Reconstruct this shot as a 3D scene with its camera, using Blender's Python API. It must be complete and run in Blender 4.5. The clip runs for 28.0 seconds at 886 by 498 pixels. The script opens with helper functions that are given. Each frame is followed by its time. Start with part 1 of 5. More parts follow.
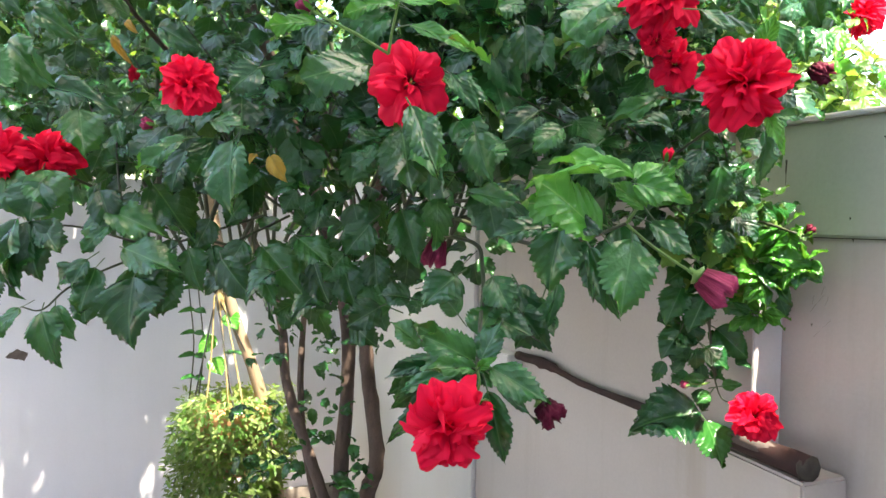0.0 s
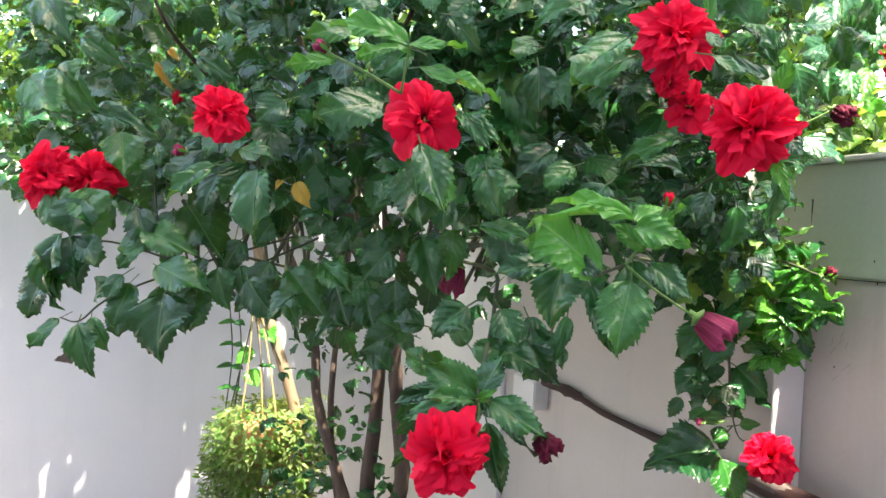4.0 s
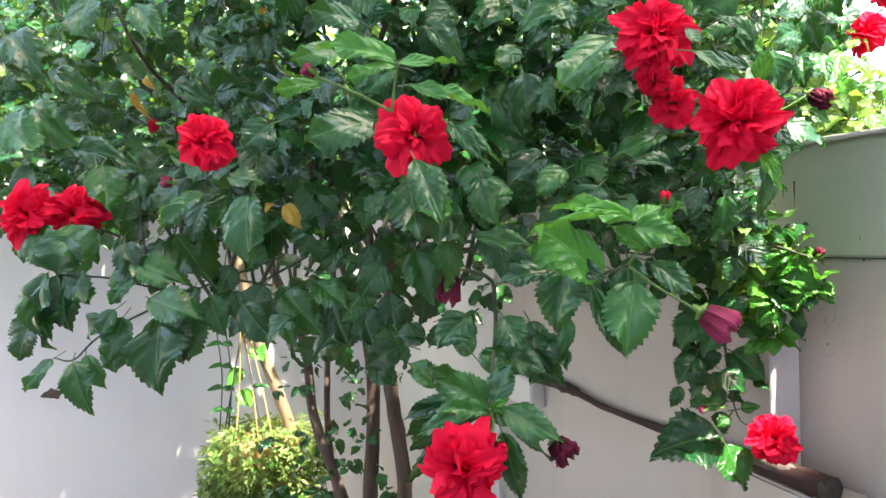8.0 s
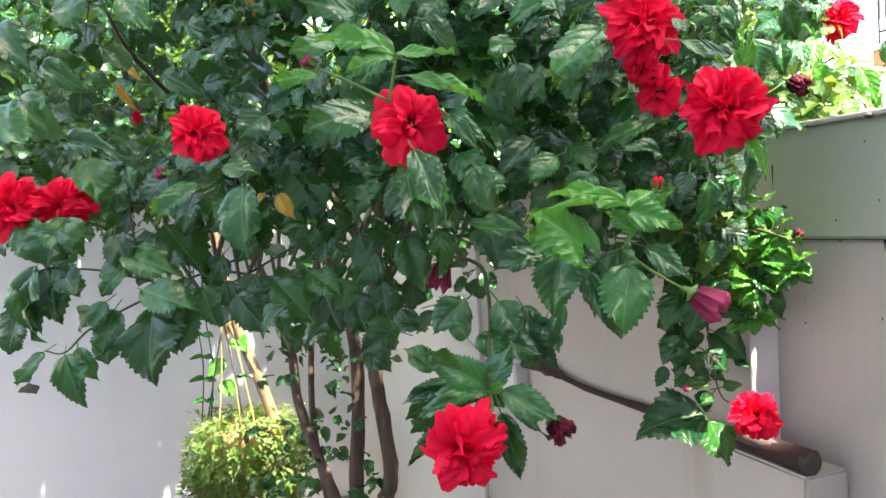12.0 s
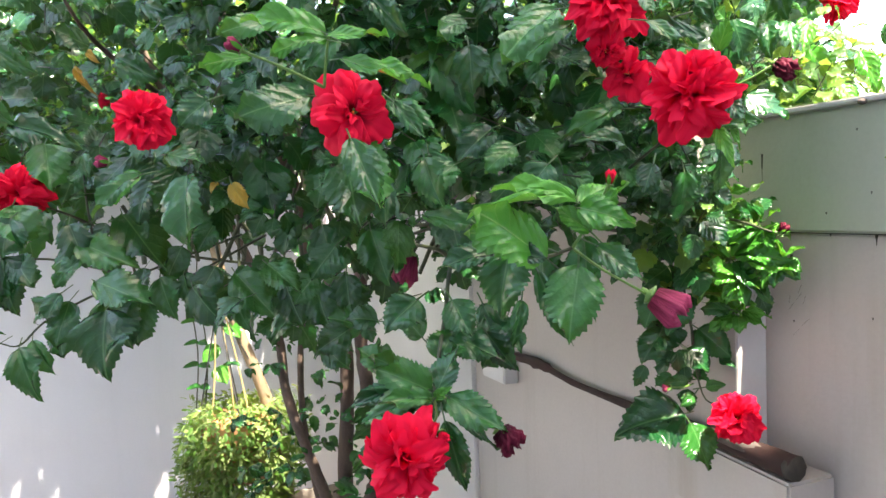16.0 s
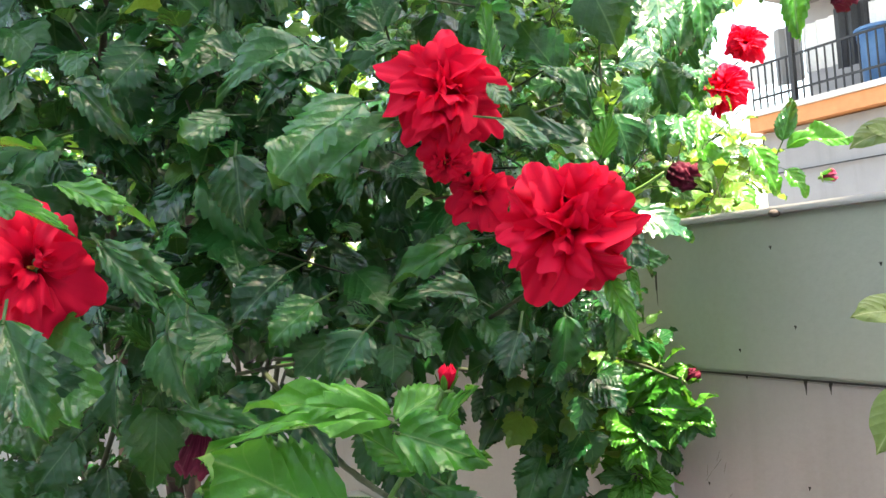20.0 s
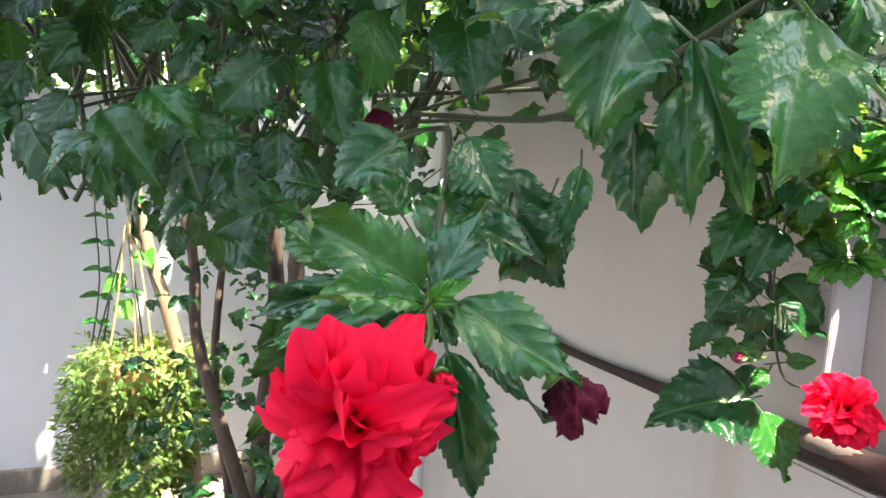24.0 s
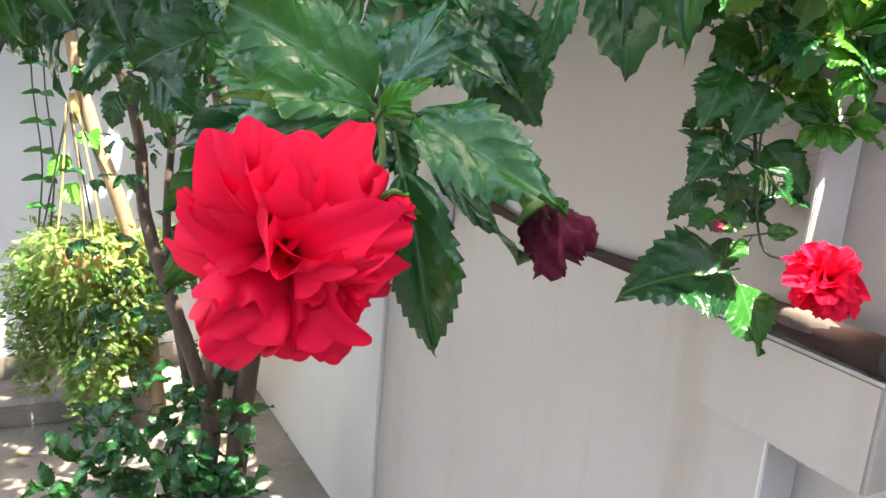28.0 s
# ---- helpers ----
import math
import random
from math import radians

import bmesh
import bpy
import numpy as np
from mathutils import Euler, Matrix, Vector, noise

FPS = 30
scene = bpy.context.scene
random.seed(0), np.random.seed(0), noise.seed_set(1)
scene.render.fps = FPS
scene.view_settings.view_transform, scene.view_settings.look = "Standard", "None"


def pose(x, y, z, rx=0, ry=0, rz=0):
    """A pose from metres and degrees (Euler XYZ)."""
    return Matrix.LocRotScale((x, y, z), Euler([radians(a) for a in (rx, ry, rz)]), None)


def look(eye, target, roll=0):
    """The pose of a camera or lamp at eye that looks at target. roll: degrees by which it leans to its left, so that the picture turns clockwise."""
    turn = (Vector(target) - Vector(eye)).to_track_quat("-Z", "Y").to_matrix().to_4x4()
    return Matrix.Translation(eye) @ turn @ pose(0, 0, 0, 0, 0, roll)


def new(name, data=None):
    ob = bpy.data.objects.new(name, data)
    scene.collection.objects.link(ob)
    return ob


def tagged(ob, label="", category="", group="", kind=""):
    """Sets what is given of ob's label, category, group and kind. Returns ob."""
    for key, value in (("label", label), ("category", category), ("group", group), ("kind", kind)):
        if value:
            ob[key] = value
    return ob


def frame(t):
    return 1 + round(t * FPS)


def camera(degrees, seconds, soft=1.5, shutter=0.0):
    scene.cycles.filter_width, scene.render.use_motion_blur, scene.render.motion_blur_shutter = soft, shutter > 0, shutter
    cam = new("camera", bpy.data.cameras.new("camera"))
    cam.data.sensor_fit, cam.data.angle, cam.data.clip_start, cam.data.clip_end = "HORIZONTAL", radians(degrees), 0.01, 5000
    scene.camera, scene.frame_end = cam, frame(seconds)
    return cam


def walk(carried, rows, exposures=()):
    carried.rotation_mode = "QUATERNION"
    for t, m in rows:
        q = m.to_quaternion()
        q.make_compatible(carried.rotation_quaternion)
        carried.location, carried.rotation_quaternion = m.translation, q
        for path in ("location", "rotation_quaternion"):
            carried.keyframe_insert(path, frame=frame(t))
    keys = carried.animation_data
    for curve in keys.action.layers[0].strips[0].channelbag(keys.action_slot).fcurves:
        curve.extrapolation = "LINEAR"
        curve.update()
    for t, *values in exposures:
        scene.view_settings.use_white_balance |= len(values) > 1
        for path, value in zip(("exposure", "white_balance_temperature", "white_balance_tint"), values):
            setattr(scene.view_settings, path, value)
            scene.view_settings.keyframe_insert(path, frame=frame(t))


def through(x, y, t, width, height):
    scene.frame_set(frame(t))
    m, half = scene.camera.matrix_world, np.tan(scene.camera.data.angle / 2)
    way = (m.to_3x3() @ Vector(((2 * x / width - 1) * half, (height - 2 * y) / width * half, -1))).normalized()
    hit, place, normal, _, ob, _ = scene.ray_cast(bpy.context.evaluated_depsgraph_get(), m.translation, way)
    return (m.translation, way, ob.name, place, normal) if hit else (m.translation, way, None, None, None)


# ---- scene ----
cam = camera(60.2, 28.0)
PATH = [
    (0, (0.051, -0.056, 1.548), (-0.128, 1.935, 1.47), 0.9),
    (0.5, (0.022, -0.069, 1.546), (-0.149, 1.923, 1.472), 1.2),
    (1, (0.019, -0.075, 1.558), (-0.156, 1.917, 1.52), 1.0),
    (1.5, (0.028, -0.074, 1.568), (-0.141, 1.919, 1.523), 0.5),
    (2, (0.063, -0.062, 1.563), (-0.115, 1.93, 1.526), 0.1),
    (2.5, (0.097, -0.05, 1.584), (-0.08, 1.942, 1.537), -0.1),
    (3, (0.124, -0.05, 1.572), (-0.085, 1.938, 1.537), -0.1),
    (3.5, (0.11, -0.078, 1.586), (-0.185, 1.9, 1.537), 1.8),
    (4, (0.113, -0.082, 1.574), (-0.191, 1.895, 1.537), 2.8),
    (4.5, (0.153, -0.088, 1.586), (-0.162, 1.886, 1.543), 1.6),
    (6.5, (0.113, -0.078, 1.589), (-0.146, 1.905, 1.556), -0.9),
    (7, (0.099, -0.079, 1.597), (-0.146, 1.906, 1.56), -1.0),
    (7.5, (0.099, -0.086, 1.608), (-0.144, 1.898, 1.564), -1.3),
    (8, (0.077, -0.09, 1.593), (-0.164, 1.895, 1.558), -1.6),
    (8.5, (0.069, -0.095, 1.597), (-0.172, 1.89, 1.556), -1.6),
    (9, (0.07, -0.121, 1.598), (-0.177, 1.863, 1.559), -1.6),
    (9.5, (0.062, -0.141, 1.599), (-0.165, 1.845, 1.553), -1.9),
    (10, (0.076, -0.166, 1.599), (-0.142, 1.822, 1.563), -2.6),
    (10.5, (0.066, -0.193, 1.618), (-0.111, 1.799, 1.574), -3.0),
    (11, (0.052, -0.194, 1.605), (-0.131, 1.798, 1.569), -2.9),
    (11.5, (0.047, -0.16, 1.599), (-0.126, 1.831, 1.527), -2.6),
    (12, (0.042, -0.119, 1.594), (-0.129, 1.873, 1.524), -2.4),
    (12.5, (0.052, -0.103, 1.62), (-0.219, 1.877, 1.537), -2.4),
    (14.5, (0.141, -0.063, 1.595), (-0.173, 1.911, 1.522), -2.5),
    (15, (0.132, -0.043, 1.599), (-0.154, 1.935, 1.526), -2.3),
    (15.5, (0.131, -0.021, 1.593), (-0.107, 1.961, 1.47), -1.4),
    (16, (0.142, -0.032, 1.607), (-0.077, 1.953, 1.493), -2.1),
    (16.5, (0.154, -0.053, 1.584), (-0.063, 1.934, 1.531), -2.6),
    (17, (0.166, -0.056, 1.603), (-0.031, 1.933, 1.535), -2.3),
    (17.5, (0.162, -0.018, 1.612), (-0.017, 1.973, 1.545), -2.2),
    (18, (0.184, 0.079, 1.637), (0.008, 2.071, 1.594), -4.0),
    (18.5, (0.25, 0.161, 1.647), (0.071, 2.153, 1.615), -4.1),
    (19, (0.257, 0.235, 1.675), (0.094, 2.228, 1.703), -4.6),
    (19.5, (0.236, 0.334, 1.701), (0.232, 2.333, 1.758), -4.0),
    (20, (0.229, 0.375, 1.708), (0.312, 2.371, 1.791), -4.0),
    (20.5, (0.223, 0.39, 1.717), (0.356, 2.382, 1.821), -4.0),
    (21, (0.191, 0.41, 1.69), (0.352, 2.4, 1.804), -3.1),
    (21.5, (0.17, 0.413, 1.644), (0.32, 2.405, 1.751), -2.2),
    (22, (0.146, 0.425, 1.601), (0.226, 2.422, 1.661), -1.0),
    (22.5, (0.1, 0.406, 1.549), (0.07, 2.406, 1.547), 1.4),
    (24.5, (0.031, 0.532, 1.388), (-0.014, 2.52, 1.169), 5.2),
    (25, (0.045, 0.519, 1.373), (0.072, 2.501, 1.102), 5.3),
    (25.5, (0.074, 0.499, 1.395), (0.086, 2.472, 1.066), 5.3),
    (26, (0.077, 0.48, 1.361), (0.054, 2.445, 0.989), 6.1),
    (26.5, (0.07, 0.506, 1.373), (0.035, 2.467, 0.983), 4.9),
    (27, (0.083, 0.59, 1.35), (0.062, 2.547, 0.938), 4.5),
    (27.5, (0.042, 0.594, 1.367), (0.063, 2.545, 0.928), 4.4),
    (28, (0.039, 0.601, 1.357), (0.074, 2.555, 0.933), 5.1),
]
walk(cam, [(t, look(eye, target, roll)) for t, eye, target, roll in PATH],
     [(0, 2.92, 7650, 10), (16.5, 2.92, 7650, 10), (18.5, 3.0, 7650, 9), (19.5, 2.88, 7900, 8), (21.1, 2.58, 8150, 6), (22.1, 3.1, 7850, 8), (24.5, 3.14, 7650, 9), (28, 3.18, 7650, 9)])
# ---- light ----
SUN_TO = Vector((0.24, -0.26, 0.935)).normalized()
world = bpy.data.worlds.new("sky_world")
scene.world = world
world.use_nodes = True
wn = world.node_tree
sky = wn.nodes.new("ShaderNodeTexSky")
sky.sky_type = "NISHITA"
sky.sun_disc = False
sky.sun_elevation = math.asin(SUN_TO.z)
sky.sun_rotation = math.atan2(SUN_TO.x, SUN_TO.y)
sky.air_density, sky.dust_density, sky.ozone_density = 1.2, 2.6, 1.0
bg = wn.nodes["Background"]
bg.inputs["Strength"].default_value = 0.15
wn.links.new(sky.outputs["Color"], bg.inputs["Color"])
sun_data = bpy.data.lights.new("sun", "SUN")
sun_data.energy, sun_data.angle, sun_data.color = 3.7, radians(0.6), (1.0, 0.96, 0.89)
sun = new("sun", sun_data)
sun.matrix_world = look(SUN_TO * 30, (0, 0, 0))

# ---- materials ----


def nodes_of(name):
    m = bpy.data.materials.new(name)
    m.use_nodes = True
    nt = m.node_tree
    return m, nt, nt.nodes["Principled BSDF"], nt.nodes["Material Output"]


def node(nt, kind, **values):
    nd = nt.nodes.new(kind)
    for key, v in values.items():
        nd.inputs[key.replace("_", " ")].default_value = v
    return nd


def ramp(nt, fac, stops):
    r = nt.nodes.new("ShaderNodeValToRGB")
    els = r.color_ramp.elements
    els[0].position, els[0].color = stops[0][0], (*stops[0][1], 1)
    els[1].position, els[1].color = stops[-1][0], (*stops[-1][1], 1)
    for p, c in stops[1:-1]:
        e = els.new(p)
        e.color = (*c, 1)
    nt.links.new(fac, r.inputs["Fac"])
    return r.outputs["Color"]


def maths(nt, op, a, b=None, c=None):
    nd = nt.nodes.new("ShaderNodeMath")
    nd.operation = op
    for i, v in enumerate((a, b, c)):
        if v is None:
            continue
        if isinstance(v, (int, float)):
            nd.inputs[i].default_value = v
        else:
            nt.links.new(v, nd.inputs[i])
    return nd.outputs[0]


def mixed(nt, fac, a, b, blend="MIX"):
    nd = nt.nodes.new("ShaderNodeMix")
    nd.data_type, nd.blend_type = "RGBA", blend
    for sock, v in (("Factor", fac), ("A", a), ("B", b)):
        s = [i for i in nd.inputs if i.name == sock and i.enabled][0]
        if isinstance(v, tuple):
            s.default_value = (*v, 1)
        elif isinstance(v, (int, float)):
            s.default_value = v
        else:
            nt.links.new(v, s)
    return [o for o in nd.outputs if o.enabled][0]


def noise_of(nt, scale, detail=4.0, rough=0.55, coord="Object", dims=None):
    nd = node(nt, "ShaderNodeTexNoise", Scale=scale, Detail=detail, Roughness=rough)
    if coord == "World":
        src = nt.nodes.new("ShaderNodeNewGeometry").outputs["Position"]
    else:
        src = nt.nodes.new("ShaderNodeTexCoord").outputs[coord]
    if dims:
        mp = node(nt, "ShaderNodeMapping", Scale=dims)
        nt.links.new(src, mp.inputs["Vector"])
        src = mp.outputs["Vector"]
    nt.links.new(src, nd.inputs["Vector"])
    return nd.outputs["Fac"]


def bumped(nt, bsdf, height, strength, dist):
    b = node(nt, "ShaderNodeBump", Strength=strength, Distance=dist)
    nt.links.new(height, b.inputs["Height"])
    nt.links.new(b.outputs["Normal"], bsdf.inputs["Normal"])
    return b


def plain(name, low, high, scale=8.0, rough=0.6, bump=0.2, dist=0.004, metal=0.0, dims=None):
    m, nt, p, out = nodes_of(name)
    big = noise_of(nt, scale, 5.0, dims=dims)
    fine = noise_of(nt, scale * 14, 3.0, dims=dims)
    both = maths(nt, "ADD", maths(nt, "MULTIPLY", big, 0.7), maths(nt, "MULTIPLY", fine, 0.3))
    nt.links.new(ramp(nt, both, [(0.3, low), (0.7, high)]), p.inputs["Base Color"])
    p.inputs["Roughness"].default_value, p.inputs["Metallic"].default_value = rough, metal
    bumped(nt, p, both, bump, dist)
    return m


def leaf_material(name, dark, mid, light, rough=0.3, through=0.3, thru_col=(0.25, 0.5, 0.05), pale=(0.12, 0.27, 0.09), quilt=0.36):
    """Glossy quilted leaf: midrib at v=0, side veins slanting towards the tip."""
    m, nt, p, out = nodes_of(name)
    uv = nt.nodes.new("ShaderNodeUVMap")
    sep = nt.nodes.new("ShaderNodeSeparateXYZ")
    nt.links.new(uv.outputs["UV"], sep.inputs[0])
    u, v = sep.outputs["X"], maths(nt, "ABSOLUTE", maths(nt, "SUBTRACT", sep.outputs["Y"], 0.5))
    wobble = maths(nt, "MULTIPLY", noise_of(nt, 25.0, 2.0, coord="World"), 0.5)
    phase = maths(nt, "ADD", maths(nt, "SUBTRACT", maths(nt, "MULTIPLY", u, 5.5), maths(nt, "MULTIPLY", v, 4.5)), wobble)
    saw = maths(nt, "MULTIPLY", maths(nt, "ABSOLUTE", maths(nt, "SUBTRACT", maths(nt, "FRACT", phase), 0.5)), 2.0)
    side = maths(nt, "SUBTRACT", 1.0, saw)
    info, geo = nt.nodes.new("ShaderNodeObjectInfo"), nt.nodes.new("ShaderNodeNewGeometry")
    rnd = maths(nt, "FRACT", maths(nt, "ADD", info.outputs["Random"], geo.outputs["Random Per Island"]))
    mott = noise_of(nt, 60.0, 3.0, coord="World")
    val = maths(nt, "ADD", maths(nt, "MULTIPLY", rnd, 0.75), maths(nt, "ADD", maths(nt, "MULTIPLY", mott, 0.1), 0.1))
    col = ramp(nt, val, [(0.1, dark), (0.55, mid), (0.95, light)])
    line = ramp(nt, side, [(0.0, (0.16, 0.16, 0.16)), (0.09, (0.0, 0.0, 0.0))])
    rib = ramp(nt, v, [(0.0, (0.5, 0.5, 0.5)), (0.022, (0.0, 0.0, 0.0))])
    col = mixed(nt, rib, mixed(nt, line, col, pale), pale)
    nt.links.new(col, p.inputs["Base Color"])
    nt.links.new(maths(nt, "ADD", maths(nt, "MULTIPLY", noise_of(nt, 45.0, 3.0, coord="World"), 0.22), rough - 0.1), p.inputs["Roughness"])
    p.inputs["Specular IOR Level"].default_value = 0.5
    p.inputs["Coat Weight"].default_value, p.inputs["Coat Roughness"].default_value = 0.05, 0.1
    pillow = maths(nt, "MULTIPLY", maths(nt, "SINE", maths(nt, "MULTIPLY", side, 1.57)), maths(nt, "POWER", maths(nt, "MINIMUM", maths(nt, "MULTIPLY", v, 5.0), 1.0), 0.6))
    crinkle = maths(nt, "ADD", maths(nt, "MULTIPLY", noise_of(nt, 170.0, 2.0, coord="World"), 0.45), maths(nt, "MULTIPLY", noise_of(nt, 55.0, 2.0, coord="World"), 1.1))
    bumped(nt, p, maths(nt, "ADD", maths(nt, "MULTIPLY", pillow, quilt), crinkle), 0.85, 0.0028)
    tr = nt.nodes.new("ShaderNodeBsdfTranslucent")
    nt.links.new(mixed(nt, 0.6, col, thru_col), tr.inputs["Color"])
    mx = nt.nodes.new("ShaderNodeMixShader")
    mx.inputs[0].default_value = through
    nt.links.new(p.outputs[0], mx.inputs[1])
    nt.links.new(tr.outputs[0], mx.inputs[2])
    nt.links.new(mx.outputs[0], out.inputs["Surface"])
    return m


def petal_material(name, deep, bright, through=0.2, streaks=15.0, strong=0.25):
    m, nt, p, out = nodes_of(name)
    uv = nt.nodes.new("ShaderNodeUVMap")
    mp = node(nt, "ShaderNodeMapping", Scale=(1.5, streaks, 1.0))
    nt.links.new(uv.outputs["UV"], mp.inputs["Vector"])
    streak = node(nt, "ShaderNodeTexNoise", Scale=1.0, Detail=3.0)
    nt.links.new(mp.outputs["Vector"], streak.inputs["Vector"])
    sep = nt.nodes.new("ShaderNodeSeparateXYZ")
    nt.links.new(uv.outputs["UV"], sep.inputs[0])
    fac = maths(nt, "ADD", maths(nt, "MULTIPLY", streak.outputs["Fac"], strong), maths(nt, "MULTIPLY", sep.outputs["X"], 0.6 - 0.5 * (strong - 0.25)))
    col = ramp(nt, fac, [(0.18, deep), (0.46, bright)] if strong < 0.5 else [(0.4, deep), (0.75, bright)])
    nt.links.new(col, p.inputs["Base Color"])
    p.inputs["Roughness"].default_value = 0.6
    p.inputs["Specular IOR Level"].default_value = 0.15
    bumped(nt, p, streak.outputs["Fac"], 0.45, 0.0015)
    tr = nt.nodes.new("ShaderNodeBsdfTranslucent")
    nt.links.new(col, tr.inputs["Color"])
    mx = nt.nodes.new("ShaderNodeMixShader")
    mx.inputs[0].default_value = through
    nt.links.new(p.outputs[0], mx.inputs[1])
    nt.links.new(tr.outputs[0], mx.inputs[2])
    nt.links.new(mx.outputs[0], out.inputs["Surface"])
    return m


def wall_material(name, low, high, stain, stain_amount=0.35):
    m, nt, p, out = nodes_of(name)
    big = noise_of(nt, 1.6, 6.0)
    drip = noise_of(nt, 1.0, 5.0, 0.6, dims=(7.0, 7.0, 0.5))
    fine = noise_of(nt, 90.0, 3.0)
    col = ramp(nt, maths(nt, "ADD", maths(nt, "MULTIPLY", big, 0.75), maths(nt, "MULTIPLY", fine, 0.25)), [(0.3, low), (0.7, high)])
    dirt = ramp(nt, drip, [(0.52, (0, 0, 0)), (0.78, (stain_amount,) * 3)])
    col = mixed(nt, dirt, col, stain)
    nt.links.new(col, p.inputs["Base Color"])
    p.inputs["Roughness"].default_value = 0.7
    bumped(nt, p, maths(nt, "ADD", fine, maths(nt, "MULTIPLY", big, 2.0)), 0.15, 0.004)
    return m


LEAF = leaf_material("leaf_dark", (0.004, 0.042, 0.013), (0.009, 0.078, 0.02), (0.026, 0.135, 0.03), 0.2, 0.12)
LEAF_GLOSS = leaf_material("leaf_glossy", (0.007, 0.07, 0.016), (0.014, 0.1, 0.02), (0.028, 0.145, 0.026), 0.19, 0.15, (0.3, 0.6, 0.06))
# lighter green for new growth and, as painted sunlight, for sprigs in the sun
LEAF_YOUNG_LIT = leaf_material("leaf_young_lit", (0.028, 0.17, 0.02), (0.05, 0.235, 0.028), (0.085, 0.31, 0.04), 0.2, 0.24, (0.22, 0.55, 0.05), (0.3, 0.48, 0.13), 0.65)
LEAF_BACK = leaf_material("leaf_back", (0.03, 0.1, 0.02), (0.06, 0.165, 0.03), (0.12, 0.26, 0.04), 0.33, 0.4, (0.42, 0.65, 0.07))
LEAF_YELLOW = leaf_material("leaf_yellow", (0.4, 0.2, 0.02), (0.5, 0.28, 0.03), (0.5, 0.35, 0.05), 0.5, 0.3, (0.6, 0.35, 0.03))
BASKET_LEAF = leaf_material("basket_leaf", (0.06, 0.12, 0.025), (0.12, 0.2, 0.045), (0.24, 0.32, 0.1), 0.45, 0.32, (0.5, 0.6, 0.15), (0.5, 0.55, 0.3))
PETAL = petal_material("petal_red", (0.2, 0.001, 0.006), (0.82, 0.008, 0.052), 0.26)
PETAL_OLD = petal_material("petal_wilted", (0.035, 0.002, 0.008), (0.1, 0.006, 0.022), 0.08)
PETAL_BUD = petal_material("petal_bud", (0.11, 0.006, 0.024), (0.36, 0.045, 0.11), 0.15, 50.0, 0.8)
STAMEN = plain("stamen_yellow", (0.7, 0.35, 0.04), (0.85, 0.5, 0.08), 200.0)
DRY_LEAF = plain("dry_leaf", (0.12, 0.08, 0.045), (0.3, 0.2, 0.1), 20.0, 0.8)
CALYX = plain("calyx_green", (0.07, 0.17, 0.03), (0.15, 0.28, 0.06), 120.0, 0.45)
PETIOLE = plain("petiole_green", (0.02, 0.06, 0.012), (0.05, 0.12, 0.025), 90.0, 0.5)
TWIG = plain("twig_green_brown", (0.02, 0.03, 0.012), (0.05, 0.06, 0.025), 60.0, 0.6)
BARK = plain("bark", (0.035, 0.022, 0.017), (0.15, 0.1, 0.078), 22.0, 0.85, 0.8, 0.006, dims=(1.0, 1.0, 0.3))
POLE = plain("pole_wood", (0.17, 0.115, 0.07), (0.33, 0.25, 0.165), 14.0, 0.75, 0.5, 0.003, dims=(1.0, 1.0, 0.15))
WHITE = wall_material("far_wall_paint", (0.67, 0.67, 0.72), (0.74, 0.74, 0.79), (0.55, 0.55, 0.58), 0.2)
# side wall cream, darkened so the paint carries part of the wall's shade
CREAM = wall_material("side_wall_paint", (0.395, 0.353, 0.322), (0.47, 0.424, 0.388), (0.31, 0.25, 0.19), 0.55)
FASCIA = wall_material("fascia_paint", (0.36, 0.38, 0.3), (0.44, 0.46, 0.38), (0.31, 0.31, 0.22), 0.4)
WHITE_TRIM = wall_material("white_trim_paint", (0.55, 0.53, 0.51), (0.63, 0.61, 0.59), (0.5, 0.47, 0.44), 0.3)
STAIN = plain("black_mould", (0.02, 0.018, 0.015), (0.06, 0.05, 0.04), 40.0, 0.9)
RAIL = plain("rail_brown", (0.011, 0.0035, 0.003), (0.042, 0.013, 0.011), 9.0, 0.8, 0.5, 0.004, dims=(1.0, 1.0, 1.0))
GREY_WOOD = plain("grey_wood", (0.06, 0.045, 0.04), (0.14, 0.11, 0.1), 30.0, 0.85)
GROUND = plain("yard_concrete", (0.125, 0.105, 0.09), (0.26, 0.23, 0.205), 3.0, 0.9, 0.5, 0.01)
TERRACOTTA = plain("terracotta", (0.35, 0.17, 0.08), (0.5, 0.27, 0.13), 20.0, 0.8)
WIRE = plain("wire_dark", (0.03, 0.03, 0.03), (0.08, 0.08, 0.08), 60.0, 0.5, metal=0.6)
TWINE = plain("twine", (0.28, 0.2, 0.08), (0.42, 0.32, 0.15), 90.0, 0.9)
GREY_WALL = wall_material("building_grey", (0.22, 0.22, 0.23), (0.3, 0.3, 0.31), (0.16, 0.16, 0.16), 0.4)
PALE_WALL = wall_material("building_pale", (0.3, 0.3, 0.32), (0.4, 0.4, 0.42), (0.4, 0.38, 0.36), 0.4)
ORANGE = plain("orange_edge", (0.5, 0.2, 0.08), (0.62, 0.28, 0.12), 6.0, 0.7)
IRON = plain("black_iron", (0.015, 0.015, 0.018), (0.04, 0.04, 0.045), 40.0, 0.45, metal=0.3)
BLUE = plain("blue_plastic", (0.06, 0.16, 0.36), (0.1, 0.24, 0.46), 8.0, 0.5)
CLOTH = plain("white_cloth", (0.7, 0.7, 0.7), (0.82, 0.82, 0.82), 20.0, 0.9)

# ---- building blocks ----


